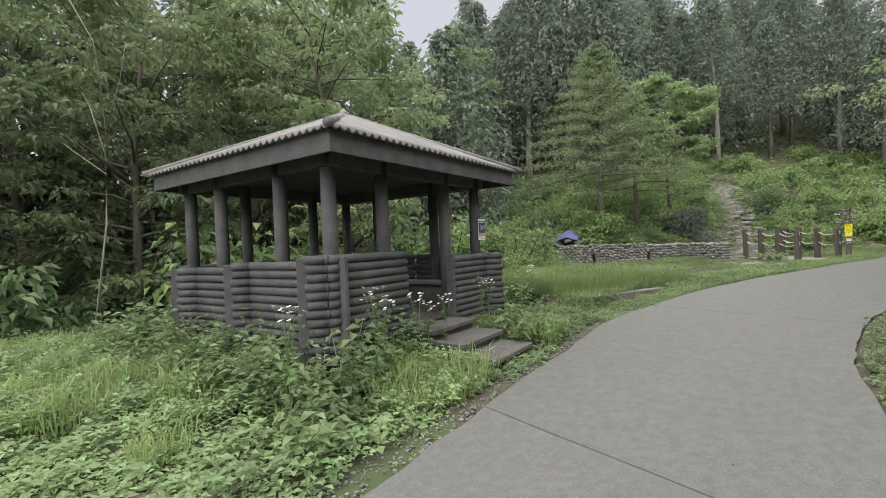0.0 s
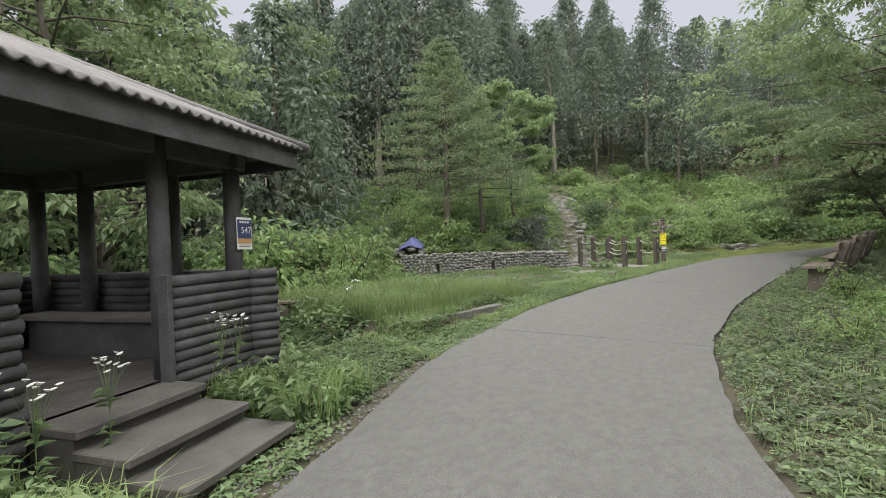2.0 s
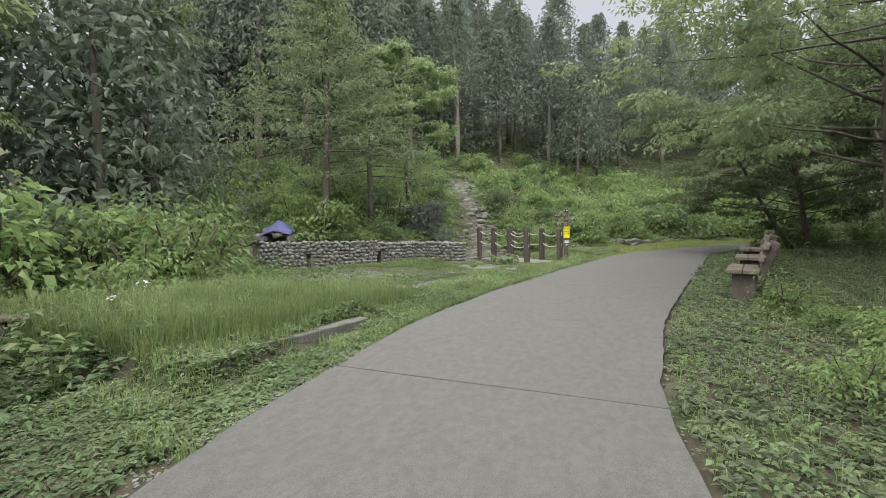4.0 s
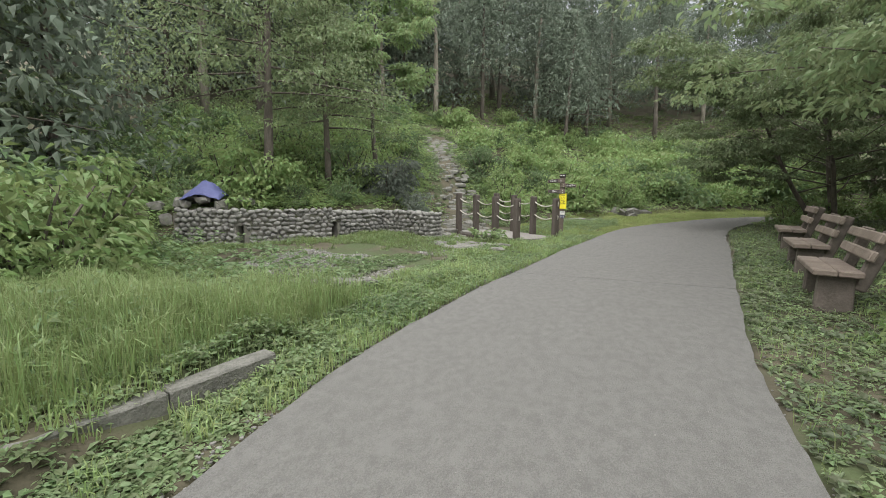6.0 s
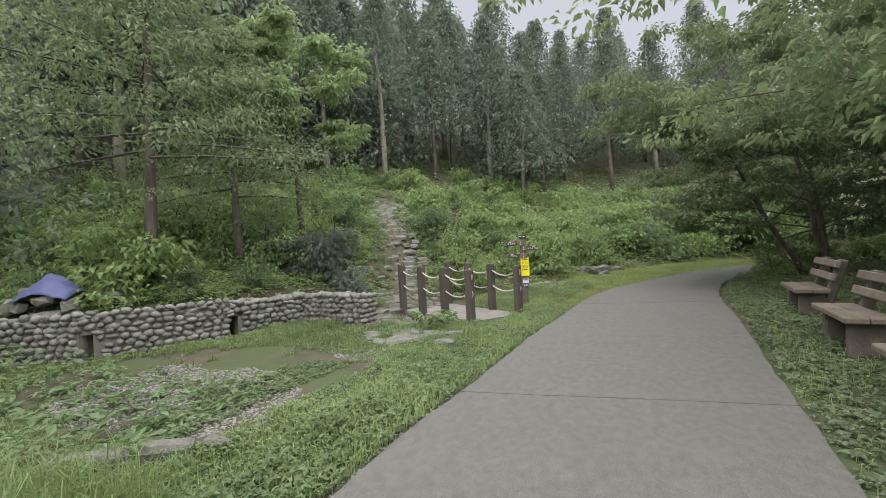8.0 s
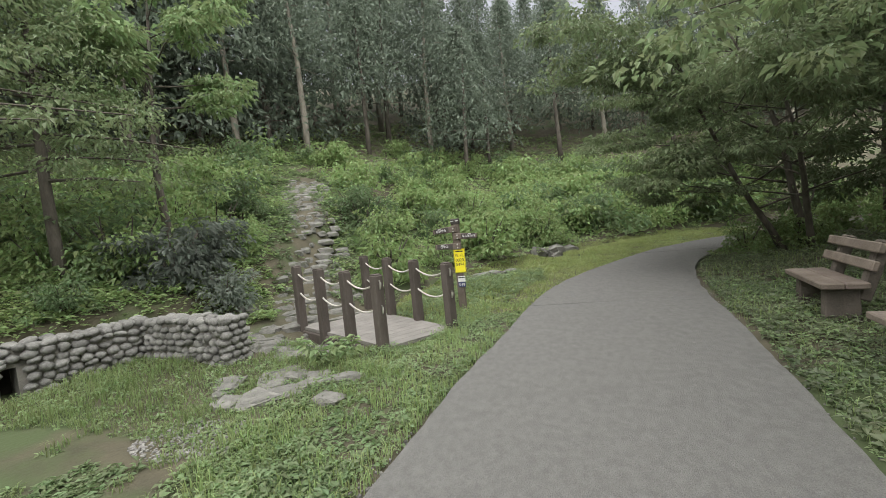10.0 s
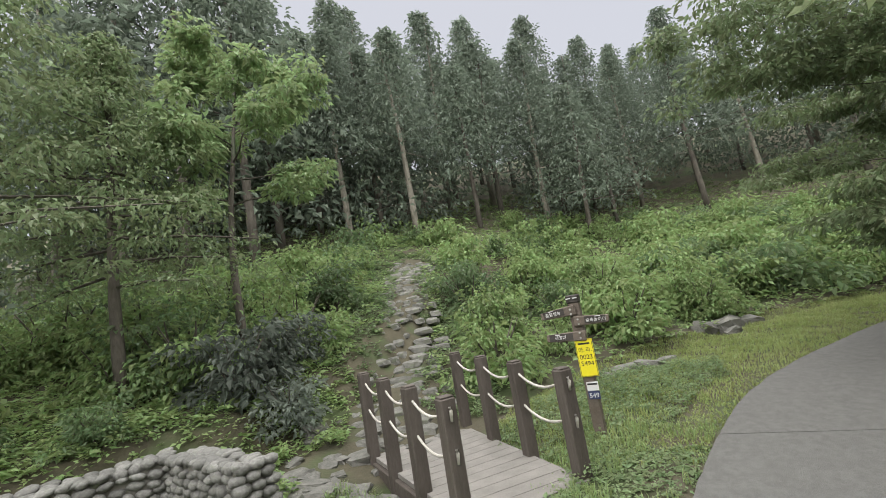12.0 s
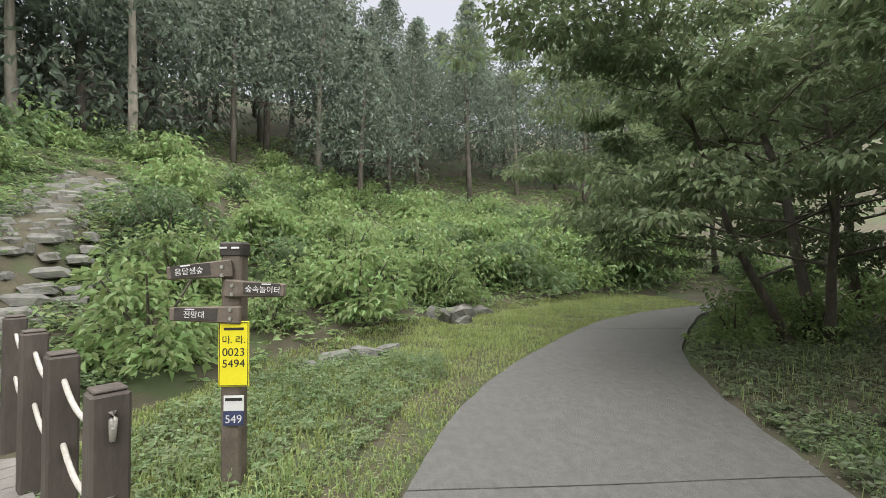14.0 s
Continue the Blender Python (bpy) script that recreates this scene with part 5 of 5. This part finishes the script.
cover("edge_weeds", "small creeping weeds at the concrete edge", 86, 9000, (-1.5, 5.5, -7, 13), lambda x, y: left_of_road(x, y, 0.03, 0.3) | right_of_road(x, y, 0.02, 0.25), (0.01, 0.06), (0.02, 0.045), M["weed"])
cover("step_weeds", "small weeds round the pavilion steps", 87, 5000, (-1.6, 0.9, -4.6, -1.4), lambda x, y: left_of_road(x, y, 0.05) & ~off_pavilion(x, y, 0.02) & (line_dist(((-3.63 + 2.3 * 0.935 + 2 * 0.354, -3.52 + 2.3 * 0.354 - 2 * 0.935), (-3.63 + 2.3 * 0.935 - 2 * 0.354, -3.52 + 2.3 * 0.354 + 2 * 0.935)), x, y) < 0), (0.01, 0.1), (0.03, 0.06), M["weed"])

# gravel spilled along the lane edge and on the patch before the wall
PEB = np.array([v.co[:] for v in stone_meshes("pebble", 1, 90, M["gravel"], 0.7, 0.15, 5, 3)[0].vertices])
pebble_faces = [tuple(p.vertices) for p in bpy.data.meshes["pebble"].polygons]
tri = []
for f in pebble_faces:
    for i in range(1, len(f) - 1):
        tri.append((f[0], f[i], f[i + 1]))
TRI = np.array(tri)


def pebbles(name, label, seed, n, box4, keep, size, on_road=False):
    rg, x, y, z = inside(n, *box4, keep, seed)
    if on_road:
        z = road_z(y) + 0.002
    m = len(x)
    s = rg.uniform(*size, m) ** 1.0
    a = rg.uniform(0, 6.28, m)
    c, si = np.cos(a)[:, None], np.sin(a)[:, None]
    k = rg.uniform(0.6, 1.2, (m, 3)) * s[:, None]
    P = PEB[None] * k[:, None, :]
    v = np.stack([P[..., 0] * c - P[..., 1] * si + x[:, None], P[..., 0] * si + P[..., 1] * c + y[:, None], P[..., 2] + z[:, None] + 0.1 * s[:, None]], -1).reshape(-1, 3)
    f = (np.arange(m)[:, None, None] * len(PEB) + TRI[None]).reshape(-1, 3)
    return tagged(new(name, mesh_of(name, v, f, M["gravel"])), label, "gravel", kind="stuff")


pebbles("edge_gravel", "loose grey gravel along the lane edge", 91, 6000, (-1.6, 1.9, -6.5, 9), lambda x, y: left_of_road(x, y, -0.02, 0.2) | left_of_road(x, y, 0, 0.36) & (y < -1), (0.012, 0.045))
pebbles("edge_gravel", "loose gravel and dirt along the shaded lane edge", 92, 900, (2, 5, -3, 14), lambda x, y: right_of_road(x, y, -0.02, 0.2), (0.012, 0.035))
pebbles("gravel_patch", "grey gravel patch before the stone wall", 93, 6500, (-5.8, -0.8, 5.6, 9.3), lambda x, y: (np.hypot((x + 3.4) / 1.7, (y - 7.0) / 1.15) < 0.75 + 0.35 * tufts(x, y, 2)) | (np.hypot((x + 1.9) / 0.6, (y - 8.9) / 0.35) < 1), (0.014, 0.05))

pebbles("road_grit", "fine grit and crumbs scattered over the concrete lane", 94, 700, (-0.8, 5, -6, 16), lambda x, y: left_of_road(-x * 0 + x, y, -99, -0.05) & right_of_road(x, y, -99, -0.05), (0.006, 0.018), True)
cover("signpost_weeds", "low flowering weeds round the signpost and bridge", 84, 11000, (-1.6, 1.6, 12.0, 16.5), lambda x, y: left_of_road(x, y, 0.55, 2.6) & (line_dist(((-0.2, 11.9), (-2.2, 14.0)), x, y) < -0.1) & (tufts(x, y, 1.5) > 0.3), (0.08, 0.24), (0.03, 0.06), M["weed"])
cover("wall_top_weeds", "leafy weeds covering the bank above the stone wall", 85, 34000, (-9.5, -3.0, 7.8, 14.5), lambda x, y: (line_dist(WALL, x, y) > 0.42) & (np.abs(line_dist(STAIR, x, y)) > 0.8) & (np.hypot(x + 3.2, y - 12.3) > 0.65), (0.05, 0.42), (0.045, 0.1), M["leaf_shrub"])

# ---- flowering weeds by the pavilion ----
def flower(x, y, top, seed):
    rg = np.random.default_rng(seed)
    z = float(ground_z(x, y))
    p = thing("fleabane", pose(x, y, z), "tall slender weed with a head of small white flowers", "flower", "white flowering weeds")
    bm = bmesh.new()
    heads = []
    h = top - z
    for _ in range(12):
        a, r = rg.uniform(0, 6.28), rg.uniform(0.02, 0.14)
        e = Vector((r * math.cos(a), r * math.sin(a), h * rg.uniform(0.86, 1.0)))
        sb = bmesh.new()
        tube(sb, [(0, 0, h * 0.55), (e.x * 0.5, e.y * 0.5, h * 0.78), e], [0.003, 0.002, 0.0015], 4)
        part("stalk", sb, M["weed"], p)
        heads.append(e)
    tube(bm, [(0, 0, 0), (0.01, 0.0, h * 0.3), (0, 0, h * 0.56)], [0.005, 0.004, 0.003], 5)
    part("stem", bm, M["weed"], p)
    for e in heads:
        bm = bmesh.new()
        bmesh.ops.create_cone(bm, cap_ends=True, segments=9, radius1=0.007, radius2=0.021, depth=0.011, matrix=Matrix.Translation(e) @ Matrix.Rotation(rg.uniform(-0.5, 0.5), 4, "X"))
        part("flower_head", bm, M["petal"], p)
    n = 26
    f = rg.random(n)
    pos = np.stack([np.zeros(n), np.zeros(n), f * h * 0.75], 1)
    a = rg.uniform(0, 6.28, n)
    tip = np.stack([np.cos(a), np.sin(a), np.full(n, 0.25)], 1)
    s = rg.uniform(0.06, 0.12, n)
    part("leaf", leaves_mesh("leaf", pos, tip, np.tile(np.array([[0, 0, 1.0]]), (n, 1)), s, s * 0.3, M["weed"]), None, p)["kind"] = "stuff"


for i, (x, y, t) in enumerate(((-0.22, -4.6, 1.08), (0.12, -5.55, 1.06), (-0.5, -3.9, 0.92), (-0.8, -3.3, 0.84), (-1.1, -2.4, 0.98), (-0.3, -4.45, 0.95), (-0.62, -3.7, 0.8), (-1.2, -2.2, 0.9), (-3.6, 1.4, 0.75), (-4.2, 2.1, 0.8))):
    flower(x, y, t, 300 + i)


def big_weed(x, y, h, seed, leaf=0.13):
    rg = np.random.default_rng(seed)
    p = thing("leafy_weed", pose(x, y, float(ground_z(x, y))), "tall weed with large pale green leaves", "weed", "large-leaved weeds")
    pos, tip = [], []
    for _ in range(5):
        a = rg.uniform(0, 6.28)
        e = Vector((math.cos(a) * 0.22, math.sin(a) * 0.22, h * rg.uniform(0.7, 1)))
        sb = bmesh.new()
        tube(sb, [(0, 0, 0), e * 0.5 + Vector((0, 0, 0.08)), e], [0.006, 0.005, 0.003], 5)
        part("stem", sb, M["weed"], p)
        for f in np.linspace(0.3, 1, 9):
            b = rg.uniform(0, 6.28)
            pos.append(tuple(e * f + Vector((0, 0, 0.1 * f * (1 - f)))))
            tip.append((math.cos(b), math.sin(b), rg.uniform(-0.3, 0.2)))
    n = len(pos)
    s = rg.uniform(0.7, 1.2, n) * leaf
    part("leaf", leaves_mesh("leaf", np.array(pos), np.array(tip), np.tile(np.array([[0, 0, 1.0]]), (n, 1)) + rg.normal(0, 0.2, (n, 3)), s, s * 0.6, M["leaf_light"]), None, p)["kind"] = "stuff"


for i, (x, y, h) in enumerate(((-0.1, -5.0, 0.85), (-0.3, -5.35, 0.7), (-0.9, -5.6, 0.6), (-0.85, -2.0, 0.45), (-1.25, -1.7, 0.5), (-0.7, -1.5, 0.4), (-1.6, -1.2, 0.5), (-1.1, -1.1, 0.4), (-0.55, -2.15, 0.35),
                                   (-3.4, 0.1, 0.8), (-3.0, 0.5, 0.6), (-1.4, 10.6, 0.35), (-1.15, 10.75, 0.3), (-1.7, 10.9, 0.35), (-2.0, -6.2, 0.5), (-3.2, -6.6, 0.6), (0.6, -5.6, 0.35))):
    big_weed(x, y, h, 400 + i)
